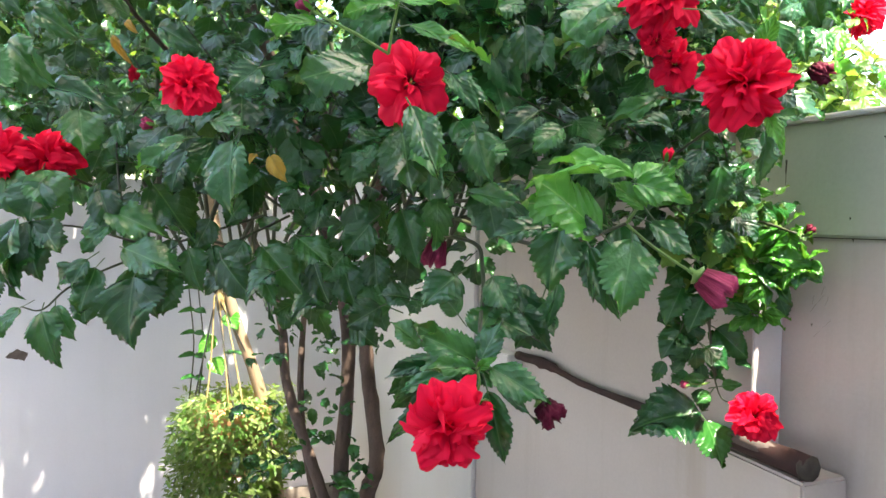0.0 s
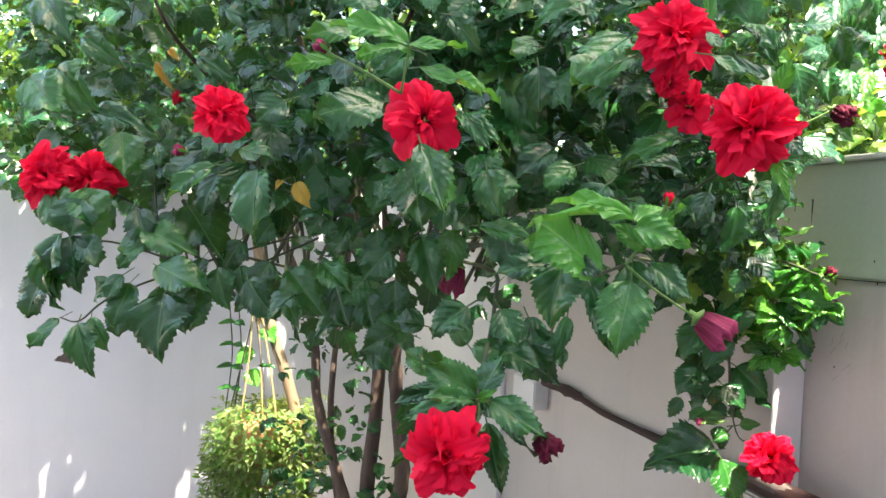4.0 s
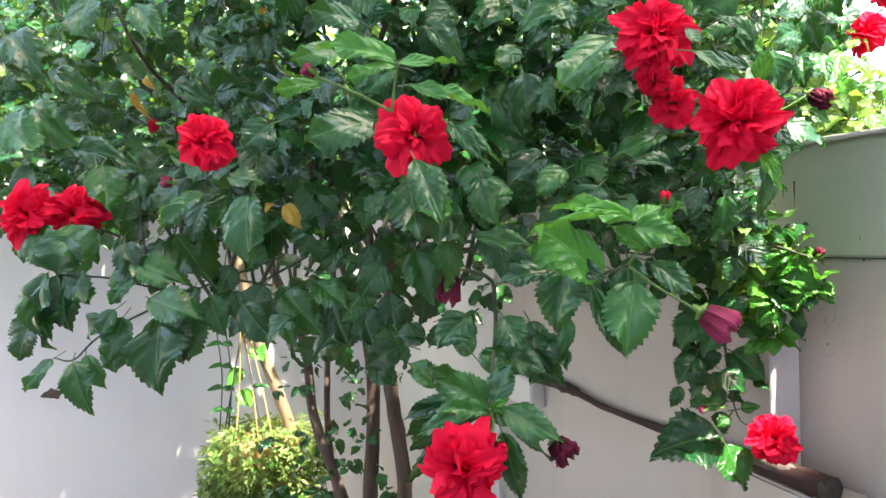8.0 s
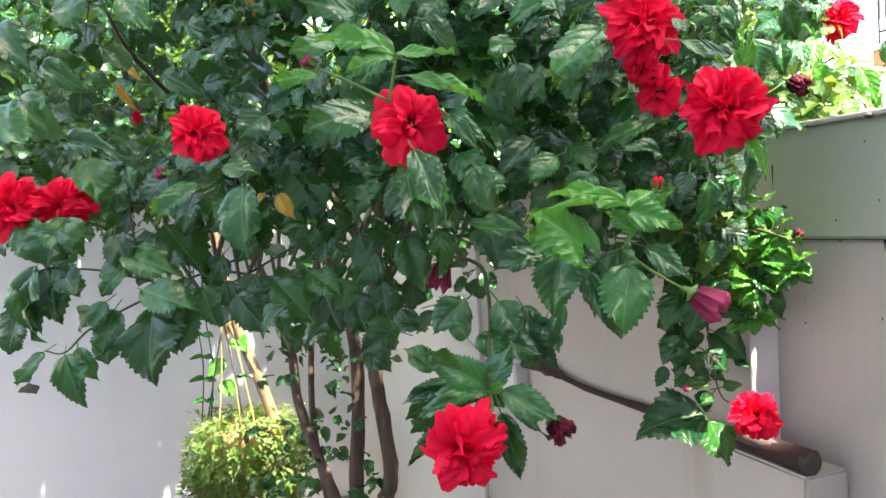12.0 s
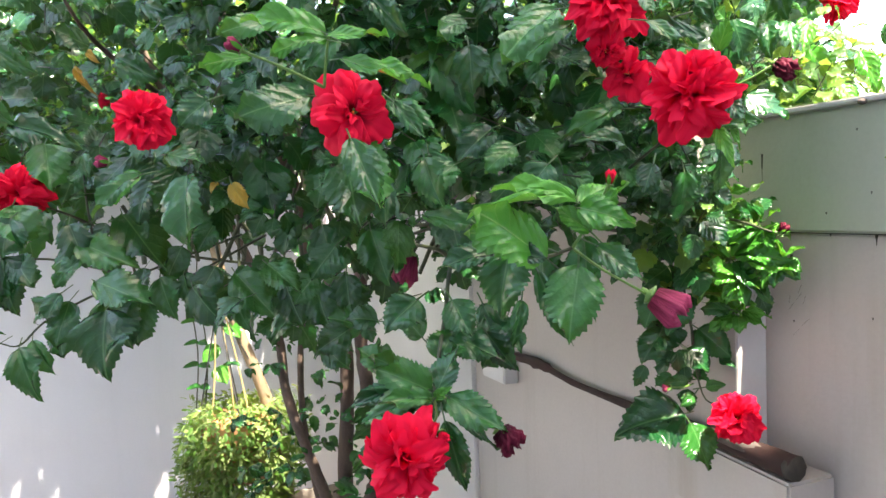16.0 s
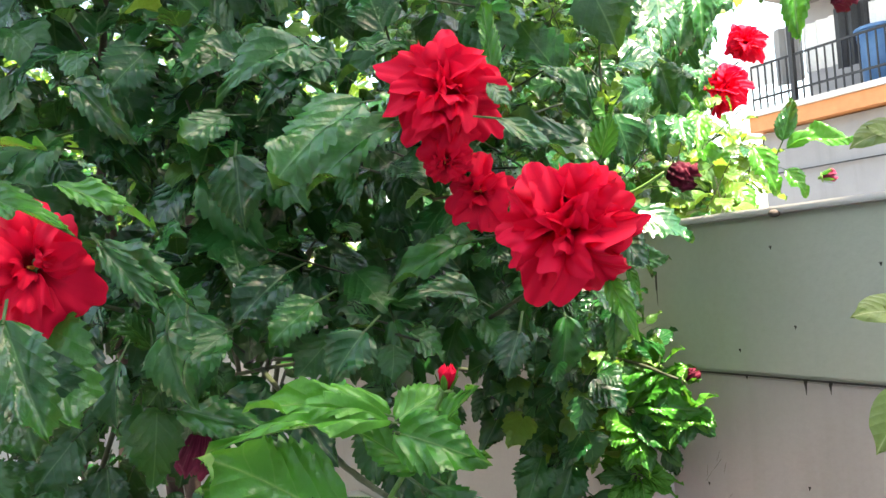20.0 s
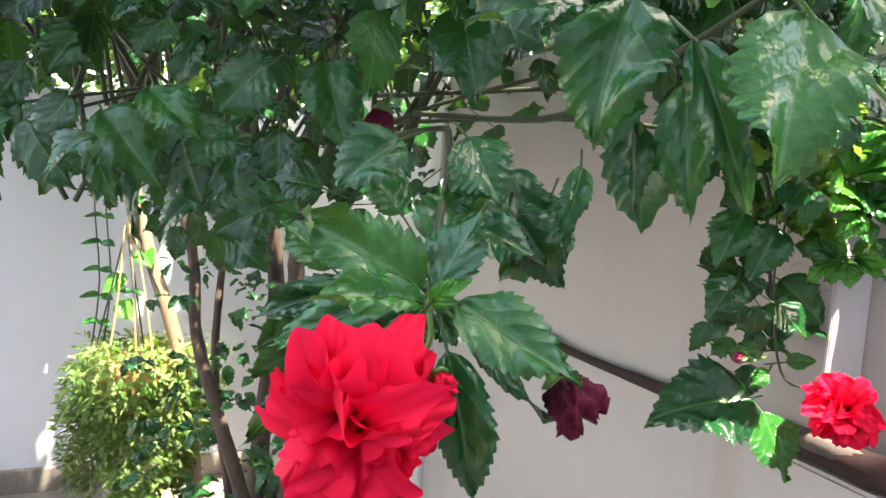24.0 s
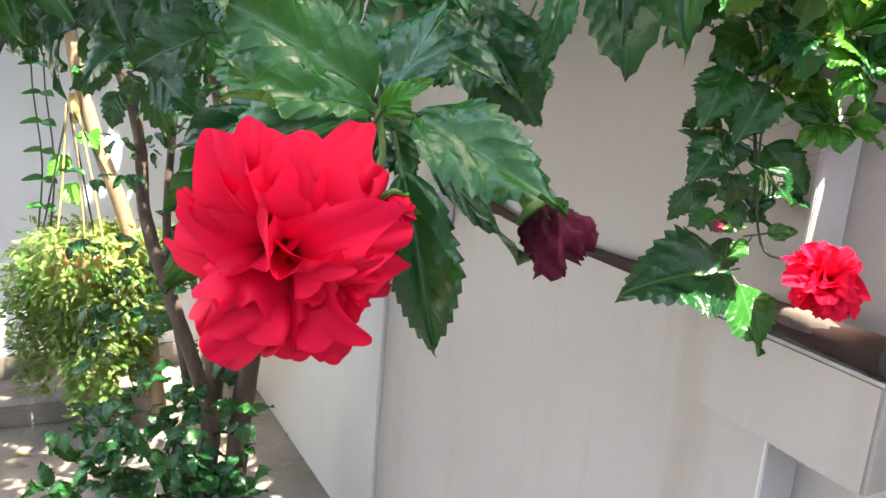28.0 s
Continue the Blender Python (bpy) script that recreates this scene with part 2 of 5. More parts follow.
def part(name, bm, material, parent, label="", smooth=False):
    me = bpy.data.meshes.new(name)
    bm.normal_update()
    bm.to_mesh(me)
    bm.free()
    me.materials.append(material)
    if smooth:
        me.shade_smooth()
    ob = new(name, me)
    ob.parent = parent
    if label:
        tagged(ob, label)
    return ob


def empty(name, place=(0, 0, 0), **tags):
    ob = new(name)
    ob.location = place
    return tagged(ob, **tags)


def box(size, centre=(0, 0, 0), bevel=0.0, turn=0.0):
    bm = bmesh.new()
    bmesh.ops.create_cube(bm, size=1.0, matrix=pose(*centre, 0, 0, turn) @ Matrix.Diagonal((*size, 1)))
    if bevel:
        bmesh.ops.bevel(bm, geom=bm.edges[:], offset=bevel, segments=2, affect="EDGES")
    return bm


def tube(points, radii, sides=8, rough=0.0, seed=0, cap=True):
    """A bent tapering tube through points, with an uneven skin."""
    rng = random.Random(seed)
    bm = bmesh.new()
    pts = [Vector(p) for p in points]
    rings = []
    side = None
    for i, p in enumerate(pts):
        way = (pts[min(i + 1, len(pts) - 1)] - pts[max(i - 1, 0)]).normalized()
        if side is None:
            side = way.orthogonal().normalized()
        side = (side - way * side.dot(way)).normalized()
        up = way.cross(side)
        r = radii[i] if isinstance(radii, (list, tuple)) else radii
        rings.append([bm.verts.new(p + (side * math.cos(a) + up * math.sin(a)) * r * (1 + rough * rng.uniform(-1, 1)))
                      for a in (k * 2 * math.pi / sides for k in range(sides))])
    for a, b in zip(rings, rings[1:]):
        for k in range(sides):
            bm.faces.new((a[k], a[(k + 1) % sides], b[(k + 1) % sides], b[k]))
    if cap:
        bm.faces.new(rings[0][::-1])
        bm.faces.new(rings[-1])
    return bm


def smooth_path(points, steps=6):
    """Points along a Catmull-Rom curve."""
    pts = [Vector(p) for p in points]
    pts = [pts[0] * 2 - pts[1], *pts, pts[-1] * 2 - pts[-2]]
    out = []
    for a, b, c, d in zip(pts, pts[1:], pts[2:], pts[3:]):
        for k in range(steps):
            t = k / steps
            out.append(0.5 * ((2 * b) + (c - a) * t + (2 * a - 5 * b + 4 * c - d) * t * t + (3 * b - a - 3 * c + d) * t ** 3))
    return out + [pts[-2]]


def grown(points, r0, r1, steps=6, sides=8, rough=0.1, seed=0):
    path = smooth_path(points, steps)
    n = len(path) - 1
    return tube(path, [r0 + (r1 - r0) * i / n for i in range(n + 1)], sides, rough, seed)


def leaf_half(u):
    """Half breadth of an ovate leaf along its length, at most 1."""
    h = math.sin(math.pi * u ** 0.68) ** 0.8 if 0 < u < 1 else 0.0
    if u > 0.78:
        h *= 1 - 0.45 * ((u - 0.78) / 0.22)
    return h


def leaf_grid(teeth, per, cols, width=0.36, depth=0.16, fold=0.25, droop=0.35, wave=0.03, twist=0.0, seed=0):
    """A saw-toothed ovate leaf of length 1 along +x, face up +z. Returns points, faces, uvs per point."""
    rnd = random.Random(seed)
    ph, lop, bow = rnd.uniform(0, 6), rnd.uniform(-0.08, 0.08), rnd.uniform(-0.07, 0.07)
    cut = (0.0, 0.45, 0.8) if per == 3 else (0.0, 0.7)
    us, saw = [0.0, 0.035, 0.09], [0.0, 0.0, 0.0]
    for k in range(teeth):
        a, b = 0.15 + 0.8 * k / teeth, 0.15 + 0.8 * (k + 1) / teeth
        size = rnd.uniform(0.45, 1.55) * min(1.0, 0.45 + 0.18 * k)
        for c in cut:
            us.append(a + (b - a) * c)
            saw.append((c / cut[-1] - 0.45) * size)
    us += [0.955, 1.0]
    saw += [-0.3, 0.0]
    w = 2 * cols + 1
    pts, uvs, faces = [], [], []
    for u, tooth in zip(us, saw):
        half = width * max(leaf_half(u), 0.012)
        for j in range(-cols, cols + 1):
            s = j / cols
            edge = max(0.0, (abs(s) - 0.55) / 0.45) if cols > 1 else abs(s)
            h = half * (1 + depth * tooth * edge) + depth * 0.12 * tooth * edge * (u > 0.7) * width
            y = h * s * (1 + lop * (1 if s > 0 else -1)) + bow * math.sin(u * 2.6) * u
            x = u + 0.06 * abs(s) * half + 0.1 * depth * max(tooth, 0.0) * edge
            puff = 0.005 * abs(math.sin((u * 5.5 - abs(s) * half / width * 2.25) * math.pi)) * abs(s) * (1.1 - abs(s)) * 3
            z = ((abs(s) - 0.75 * s * s) * half * fold * 2.4 - droop * u * u * 0.7 + puff
                 + wave * (math.sin(u * 9 + ph + s * 2) + 0.5 * math.sin(u * 17 + ph * 2 + s * 5)) * abs(s) * (0.4 + u))
            a = twist * u
            pts.append((x - 0.12 * droop * u * u, y * math.cos(a), z + y * math.sin(a)))
            uvs.append((u, 0.5 + 0.5 * half * s / width))
    for i in range(len(us) - 1):
        for j in range(2 * cols):
            a = i * w + j
            faces.append((a, a + 1, a + w + 1, a + w))
    return np.array(pts, float), faces, np.array(uvs, float)


def mesh_of(name, pts, faces, uvs, material, smooth=True):
    me = bpy.data.meshes.new(name)
    me.from_pydata([tuple(p) for p in pts], [], [tuple(int(i) for i in f) for f in faces])
    lay = me.uv_layers.new(name="UVMap")
    idx = np.empty(len(me.loops), dtype=np.int32)
    me.loops.foreach_get("vertex_index", idx)
    lay.data.foreach_set("uv", np.asarray(uvs, np.float32)[idx].ravel())
    me.materials.append(material)
    if smooth:
        me.shade_smooth()
    me.update()
    return me


class Heap:
    """Many small pieces joined into one mesh."""

    def __init__(self):
        self.v, self.f, self.u, self.n = [], [], [], 0

    def add(self, shape, m):
        pts, faces, uvs = shape
        a = np.array(m)
        self.v.append(pts @ a[:3, :3].T + a[:3, 3])
        self.f.append(np.array(faces) + self.n)
        self.u.append(uvs)
        self.n += len(pts)

    def make(self, name, material, parent=None, **tags):
        me = mesh_of(name, np.concatenate(self.v), np.concatenate(self.f), np.concatenate(self.u), material)
        ob = new(name, me)
        ob.parent = parent
        return tagged(ob, **tags)


def leaf_pose(base, way, face, size, wide=1.0):
    """Leaf at base whose length runs along way and whose upper side looks to face."""
    x = Vector(way).normalized()
    z = Vector(face)
    z = z - x * z.dot(x)
    if z.length < 1e-4:
        z = x.orthogonal()
    z.normalize()
    y = z.cross(x)
    m = Matrix((x * size, y * size * wide, z * size)).transposed().to_4x4()
    m.translation = base
    return m


# ---- the yard: walls run along WALL_WAY, and look to the left of it ----
WALL_N = Vector((0.881, 0.472, 0.0))
WALL_D = Vector((-0.472, 0.881, 0.0))
WALL_TURN = math.degrees(math.atan2(WALL_D.y, WALL_D.x))
GZ = -0.27


def wall_at(c, s, z):
    return WALL_N * c + WALL_D * s + Vector((0, 0, z))


def wall_box(c0, c1, s0, s1, z0, z1, bevel=0.0):
    p = wall_at((c0 + c1) / 2, (s0 + s1) / 2, (z0 + z1) / 2)
    return box((s1 - s0, c1 - c0, z1 - z0), tuple(p), bevel, WALL_TURN)


bm = bmesh.new()
bmesh.ops.create_grid(bm, x_segments=60, y_segments=60, size=60)
for v in bm.verts:
    v.co.z = GZ + 0.006 * noise.noise(v.co * 2.0)
tagged(part("ground", bm, GROUND, None), "grey concrete yard floor with dirt and dry leaves", "ground", kind="structure")

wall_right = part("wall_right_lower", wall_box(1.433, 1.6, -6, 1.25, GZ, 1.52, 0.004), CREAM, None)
tagged(wall_right, "cream painted masonry boundary wall, its shade partly put into a darker cream", "wall", kind="structure")
fascia = part("wall_right_top", wall_box(1.427, 1.6, -6, 1.398, 1.5215, 1.775, 0.006), FASCIA, None)
tagged(fascia, "pale greenish grey top band of the boundary wall", "wall", kind="structure")
tagged(part("wall_right_coping", wall_box(1.412, 1.606, -6, 4.66, 1.776, 1.787, 0.003), WHITE_TRIM, None), "sunlit white coping on the boundary wall", "coping", kind="structure")
bm = wall_box(1.35, 1.6, 1.245, 1.4, GZ, 1.519)
other = bpy.data.meshes.new("upper")
taller = wall_box(1.35, 1.6, 1.4, 2.683, GZ, 1.774)
taller.to_mesh(other)
bm.from_mesh(other)
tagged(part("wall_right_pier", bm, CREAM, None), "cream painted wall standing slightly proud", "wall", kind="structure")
# lighter paint beyond the joint than on the nearer wall
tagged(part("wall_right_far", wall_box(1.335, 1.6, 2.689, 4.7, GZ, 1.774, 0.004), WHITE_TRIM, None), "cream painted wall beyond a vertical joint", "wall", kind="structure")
tagged(part("pier_edge", wall_box(1.346, 1.432, 1.236, 1.244, GZ, 1.519, 0.002), WHITE_TRIM, None), "white painted edge of the proud wall", "trim", kind="structure")
tagged(part("wall_back", box((9, 0.2, 2.02), tuple(wall_at(-3.0, 4.76, GZ + 1.01)), 0.006, WALL_TURN - 90), WHITE, None),
       "white painted back wall dappled with sunlight", "wall", kind="structure")
tagged(part("wall_foot", box((5.6, 0.03, 0.12), tuple(wall_at(-1.5, 4.643, GZ + 0.06)), 0.004, WALL_TURN - 90), GROUND, None),
       "grey skirting band at the foot of the back wall", "skirting", kind="structure")
# unseen wall, added behind the camera to cut the flat frontal sky light
tagged(part("unseen_house_wall", box((16, 0.25, 6.4), (-2.0, -2.4, GZ + 3.2), 0.006), WHITE, None),
       "plain white wall, unseen, added across the yard to block low sky", "wall", kind="structure")
tagged(part("kerb", box((4.6, 0.1, 0.1), tuple(wall_at(-1.2, 4.1, GZ + 0.05)), 0.01, WALL_TURN - 90), GROUND, None),
       "low grey concrete kerb before the wall", "kerb", kind="structure")


def mark(c, s, z, w, h, seed, name="wall_stain"):
    """A thin run of mould with a ragged outline."""
    rnd = random.Random(seed)
    bm = bmesh.new()
    n = 7
    left = [bm.verts.new(wall_at(c, s - w * (1 - i / n) * rnd.uniform(0.3, 0.6), z - h * i / n)) for i in range(n + 1)]
    right = [bm.verts.new(wall_at(c, s + w * (1 - i / n) * rnd.uniform(0.3, 0.6) + 0.0005, z - h * i / n)) for i in range(n + 1)]
    for i in range(n):
        bm.faces.new((left[i], left[i + 1], right[i + 1], right[i]))
    tagged(part(name, bm, STAIN, None), "dark mould run on the painted wall", "stain", kind="structure")


for k, (s, h) in enumerate(((0.955, 0.024), (0.915, 0.02), (1.06, 0.008), (0.7, 0.03), (0.5, 0.02))):
    mark(1.4315, s, 1.521, 0.007, h, k)
tagged(part("ledge_crack", wall_box(1.4262, 1.43, -3, 1.22, 1.5195, 1.5216), STAIN, None), "dark dirty joint under the top band", "joint", kind="structure")
mark(1.4155, 1.226, 1.695, 0.006, 0.06, 20)
for k in range(7):
    r = random.Random(40 + k)
    mark(1.4155 if k < 4 else 1.4305, r.uniform(0.8, 1.2), r.uniform(1.56, 1.75) if k < 4 else r.uniform(1.25, 1.45), 0.005, 0.006, 30 + k)

mark(1.4275, 1.158, 1.474, 0.012, 0.014, 50)
bm = bmesh.new()
rnd = random.Random(61)
ring = [bm.verts.new(wall_at(-0.49 + (0.03 + 0.02 * rnd.random()) * math.cos(a) * (1.3 - 0.5 * math.sin(a)), 4.6585, 0.77 + 0.03 * rnd.uniform(0.6, 1.3) * math.sin(a)))
        for a in (k * 0.2856 for k in range(22))]
bm.faces.new(ring)
tagged(part("wall_stain", bm, GREY_WOOD, None), "dark patch of flaked paint on the white wall", "stain", kind="structure")
bm = bmesh.new()
bmesh.ops.create_uvsphere(bm, u_segments=10, v_segments=6, radius=0.009)
bmesh.ops.transform(bm, matrix=Matrix.Translation(wall_at(1.413, 0.97, 1.776)) @ Matrix.Diagonal((1, 1, 0.7, 1)), verts=bm.verts)
tagged(part("coping_bolt", bm, GREY_WOOD, None, "", True), "small dark bolt head under the coping edge", "bolt", kind="structure")

# ---- leaf and petal shapes ----
FINE = [leaf_grid(8 + k % 2, 3, 4, 0.36 + 0.03 * k, 0.2, 0.14 + 0.08 * k, 0.14 + 0.18 * k, 0.1, 0.3 * (k - 1.5), k) for k in range(4)]
FLAT = [leaf_grid(9 + k % 2, 3, 5, 0.38, 0.17, 0.14 + 0.1 * k, 0.1 + 0.14 * k, 0.075, 0.3 * (k - 1.5), 40 + k) for k in range(4)]
ROUGH = [leaf_grid(5, 2, 2, 0.34 + 0.03 * k, 0.3, 0.12 + 0.09 * k, 0.1 + 0.16 * k, 0.07, 0.35 * (k - 1.5), 10 + k) for k in range(4)]
SMALL = [leaf_grid(1, 2, 1, 0.24, 0.0, 0.3, 0.2, 0.0, 0.0, 20 + k) for k in range(2)]
LEAF_MESH = {}
for key, mat in (("dark", LEAF), ("young_lit", LEAF_YOUNG_LIT), ("yellow", LEAF_YELLOW)):
    LEAF_MESH[key] = [mesh_of("leaf", *s, mat) for s in FINE]
KEY_MESH = {}
for key, mat in (("dark", LEAF), ("young_lit", LEAF_YOUNG_LIT), ("glossy", LEAF_GLOSS), ("yellow", LEAF_YELLOW)):
    KEY_MESH[key] = [mesh_of("leaf", *s, mat) for s in FLAT]


def petal_grid(rows, cols, ruffle, cup, flare, seed, fold=0.0, spread=1.18):
    """A fan-shaped petal with a rounded frilled rim; length 1 along +x, inner face up +z."""
    rnd = random.Random(seed)
    p1, p2, p3, p4 = (rnd.uniform(0, 6.3) for _ in range(4))
    lean, bend = rnd.uniform(-0.12, 0.12), rnd.uniform(-0.15, 0.15)
    pts, uvs, faces = [], [], []
    for i in range(rows + 1):
        u = (i / rows) ** 0.85
        for j in range(cols + 1):
            s = 2 * j / cols - 1
            far = math.sqrt(1 - 0.86 * s * s) + u ** 3 * (0.1 * abs(math.sin(s * 5.5 + p1)) + 0.05 * abs(math.sin(s * 12.0 + p2)) - 0.08)
            r, a = 0.03 + u * far, spread * s * (0.4 + 0.6 * min(1.0, u * 1.5) ** 0.7)
            wave = ruffle * (u ** 2 * math.sin(s * 2.4 + p3) * 0.35 + u ** 3 * math.sin(s * 5.0 + p2) * 0.42
                             + u ** 5 * math.sin(s * 9.0 + p1) * 0.32 + u ** 8 * math.sin(s * 17.0 + p4) * 0.17)
            z = cup * u * (1 - 0.25 * u) - flare * (0.6 * u ** 3.5 + 0.6 * u ** 9) + wave + fold * (abs(s) ** 1.6) * u ** 0.8 + bend * s * u
            pts.append((r * math.cos(a), r * math.sin(a) * (1 - 0.3 * fold * u) + lean * u * u, z))
            uvs.append((u, j / cols))
    w = cols + 1
    for i in range(rows):
        for j in range(cols):
            a = i * w + j
            faces.append((a, a + 1, a + w + 1, a + w))
    return np.array(pts), faces, np.array(uvs)


PETAL_MESH = [mesh_of("petal", *petal_grid(14, 48, 0.17 + 0.03 * (k % 3), 0.1 + 0.06 * (k % 4), 0.12 + 0.1 * (k % 3), k), PETAL) for k in range(8)]
FRILL_MESH = [mesh_of("petal", *petal_grid(15, 56, 0.37 + 0.03 * k, 0.12, 0.16 + 0.14 * (k % 3), 30 + k, 0.0, 0.95), PETAL) for k in range(6)]


def frame_of(axis, spin=0.0):
    """A turn whose +z is axis."""
    return Vector(axis).normalized().to_track_quat("Z", "Y").to_matrix().to_4x4() @ Matrix.Rotation(spin, 4, "Z")


def calyx_mesh(r, length):
    bm = tube([(0, 0, -length * 1.6), (0, 0, -length * 0.8), (0, 0, -length * 0.4), (0, 0, -length * 0.05)], [r * 0.25, r * 0.3, r, r * 0.75], 8)
    return bm


def flower(parent, place, axis, radius, seed, dense=True, tall=0.0, label="frilled double red hibiscus bloom"):
    """A double bloom: broad frilled outer petals, raised folded ones, and tufts of small crumpled ones."""
    rng = random.Random(seed)
    base = Matrix.Translation(place) @ frame_of(axis, rng.uniform(0, 6))
    head = part("flower", calyx_mesh(radius * 0.16, radius * 0.4), CALYX, parent, label, True)
    head.matrix_local = base
    # count, length, tilt, jitter, offset, lift
    rings = (((7, 0.8, 2, 8, 0.03, 0.0), (9, 0.82, 24, 10, 0.04, 0.02), (9, 0.8, 44, 12, 0.05, 0.04), (8, 0.74, 62, 12, 0.08, 0.06), (5, 0.64, 80, 12, 0.1, 0.08)) if dense else
             ((5, 0.94, 8, 14, 0.04, 0.0), (4, 0.8, 28, 16, 0.1, 0.05), (6, 0.48, 55, 22, 0.16, 0.1), (3, 0.32, 70, 20, 0.1, 0.16)))
    for n, (count, length, tilt, jitter, off, lift) in enumerate(rings):
        for k in range(count):
            ob = new("petal", rng.choice(PETAL_MESH if n == 0 else FRILL_MESH))
            ob.parent = head
            a = (k + 0.5 * n + rng.uniform(-0.32, 0.32)) * 2 * math.pi / count
            t = radians(tilt + rng.uniform(-jitter, jitter))
            s = radius * length * rng.uniform(0.9, 1.1) * (1 + tall * ((base.to_3x3() @ Vector((math.cos(a), math.sin(a), 0))).z ** 2 - 0.4))
            ob.matrix_local = (Matrix.Rotation(a, 4, "Z") @ Matrix.Translation((off * radius * rng.uniform(0.4, 1.5), 0, lift * radius))
                               @ Matrix.Rotation((0.15, 0.25, 0.4, 0.7, 1.3)[n] * rng.uniform(-1, 1), 4, "Z")
                               @ Matrix.Rotation(-t, 4, "Y") @ Matrix.Rotation((0.12, 0.35, 0.6, 0.8, 0.9)[n] * rng.uniform(-1, 1), 4, "X")
                               @ Matrix.Diagonal((s, s * rng.uniform(0.85, 1.1), s * rng.uniform(0.8, 1.25), 1)))
    part("stamen", grown([(0, 0, 0.05 * radius), (0.01 * radius, 0, 0.15 * radius), (0.03 * radius, 0, 0.3 * radius)], radius * 0.03, radius * 0.02, 3, 6), STAMEN, head)
    return head


def bud(parent, place, axis, radius, length, material, seed, label):
    """A closed or wilted bloom: pleated petals rolled in a bell, over a green calyx."""
    rng = random.Random(seed)
    bm = bmesh.new()
    rings, sides = 15, 60
    old = material is PETAL_OLD
    vs = []
    for i in range(rings):
        u = i / (rings - 1)
        r = radius * (0.66 + 0.56 * u ** 0.7)
        if u > 0.86:
            r *= 1 - 3.0 * (u - 0.86)
        row = []
        for k in range(sides):
            a = k * 2 * math.pi / sides
            spin = a + 0.8 * u
            pleat = abs(math.sin(spin * 4.5 + seed)) - 0.5 + 0.3 * math.sin(spin * 17)
            rr = r * (1 + (0.1 + 0.14 * u) * pleat + 0.06 * u * math.sin(a * 3 + seed))
            if old:
                rr *= 1 + 0.34 * noise.noise(Vector((math.cos(a) * 3.2, math.sin(a) * 3.2, u * 5 + seed))) + 0.2 * noise.noise(Vector((math.cos(a) * 8, math.sin(a) * 8, u * 11 + seed)))
            lip = (0.13 if old else 0.1) * math.sin(a * 5 + seed) + 0.07 * math.sin(a * 11 + 2 * seed) + 0.05 * rng.uniform(-1, 1)
            row.append(bm.verts.new((rr * math.cos(spin), rr * math.sin(spin), length * (u + lip * u ** 4))))
        vs.append(row)
    for a, b in zip(vs, vs[1:]):
        for k in range(sides):
            bm.faces.new((a[k], a[(k + 1) % sides], b[(k + 1) % sides], b[k]))
    mid = bm.verts.new((0, 0, length * 0.72))
    for k in range(sides):
        bm.faces.new((vs[-1][k], vs[-1][(k + 1) % sides], mid))
    uvl = bm.loops.layers.uv.new("UVMap")
    for f in bm.faces:
        for lp in f.loops:
            co = lp.vert.co
            lp[uvl].uv = (co.z / length, math.atan2(co.y, co.x) / 6.283 + 0.5)
    head = part("bud", bm, material, parent, label, True)
    head.matrix_local = Matrix.Translation(place) @ frame_of(axis)
    part("calyx", calyx_mesh(radius * (0.72 if radius > 0.012 else 1.15), length * 0.26), CALYX, head, "", True)
    for k in range(5):
        a = k * 1.2566
        sep = new("sepal", SEPAL_MESH)
        sep.parent = head
        sep.matrix_local = Matrix.Rotation(a, 4, "Z") @ Matrix.Translation((radius * (0.55 if radius > 0.012 else 0.95), 0, -length * 0.05)) @ Matrix.Rotation(radians(-72), 4, "Y") @ Matrix.Scale(length * (0.42 if radius > 0.012 else 1.0), 4)
    return head


SEPAL_MESH = mesh_of("sepal", *leaf_grid(1, 3, 1, 0.2, 0.0, 0.4, 0.1, 0.0, 0.0, 3), LEAF_YOUNG_LIT)

# ---- the hibiscus shrub ----
shrub = empty("hibiscus_shrub", (0, 0, 0), label="large hibiscus shrub with glossy dark leaves and frilled red double blooms",
              category="shrub")
rng = random.Random(7)

# trunks and main limbs
MAIN_STEMS = [
    ([(-0.57, 2.93, GZ), (-0.52, 2.95, 0.38), (-0.46, 2.87, 0.6), (-0.5, 2.86, 0.97), (-0.5, 2.81, 1.2), (-0.42, 2.6, 1.6), (-0.3, 2.3, 2.0)], 0.038, 0.018),
    ([(-0.66, 2.98, GZ), (-0.62, 2.95, 0.5), (-0.6, 2.95, 1.1), (-0.68, 2.8, 1.55), (-0.78, 2.4, 2.15), (-0.9, 2.1, 2.45)], 0.034, 0.016),
    ([(-0.6, 2.9, 0.2), (-0.7, 2.83, 0.57), (-0.82, 2.87, 0.88), (-0.88, 2.92, 1.2), (-1.05, 2.8, 1.7), (-1.2, 2.6, 2.2)], 0.024, 0.013),
    ([(-0.72, 2.98, 0.3), (-0.8, 3.0, 0.75), (-0.8, 3.05, 1.2), (-0.7, 2.9, 1.7)], 0.016, 0.01),
]
for k, (pts, r0, r1) in enumerate(MAIN_STEMS):
    part("trunk", grown(pts, r0, r1, 8, 10, 0.12, k), BARK, shrub, "", True)
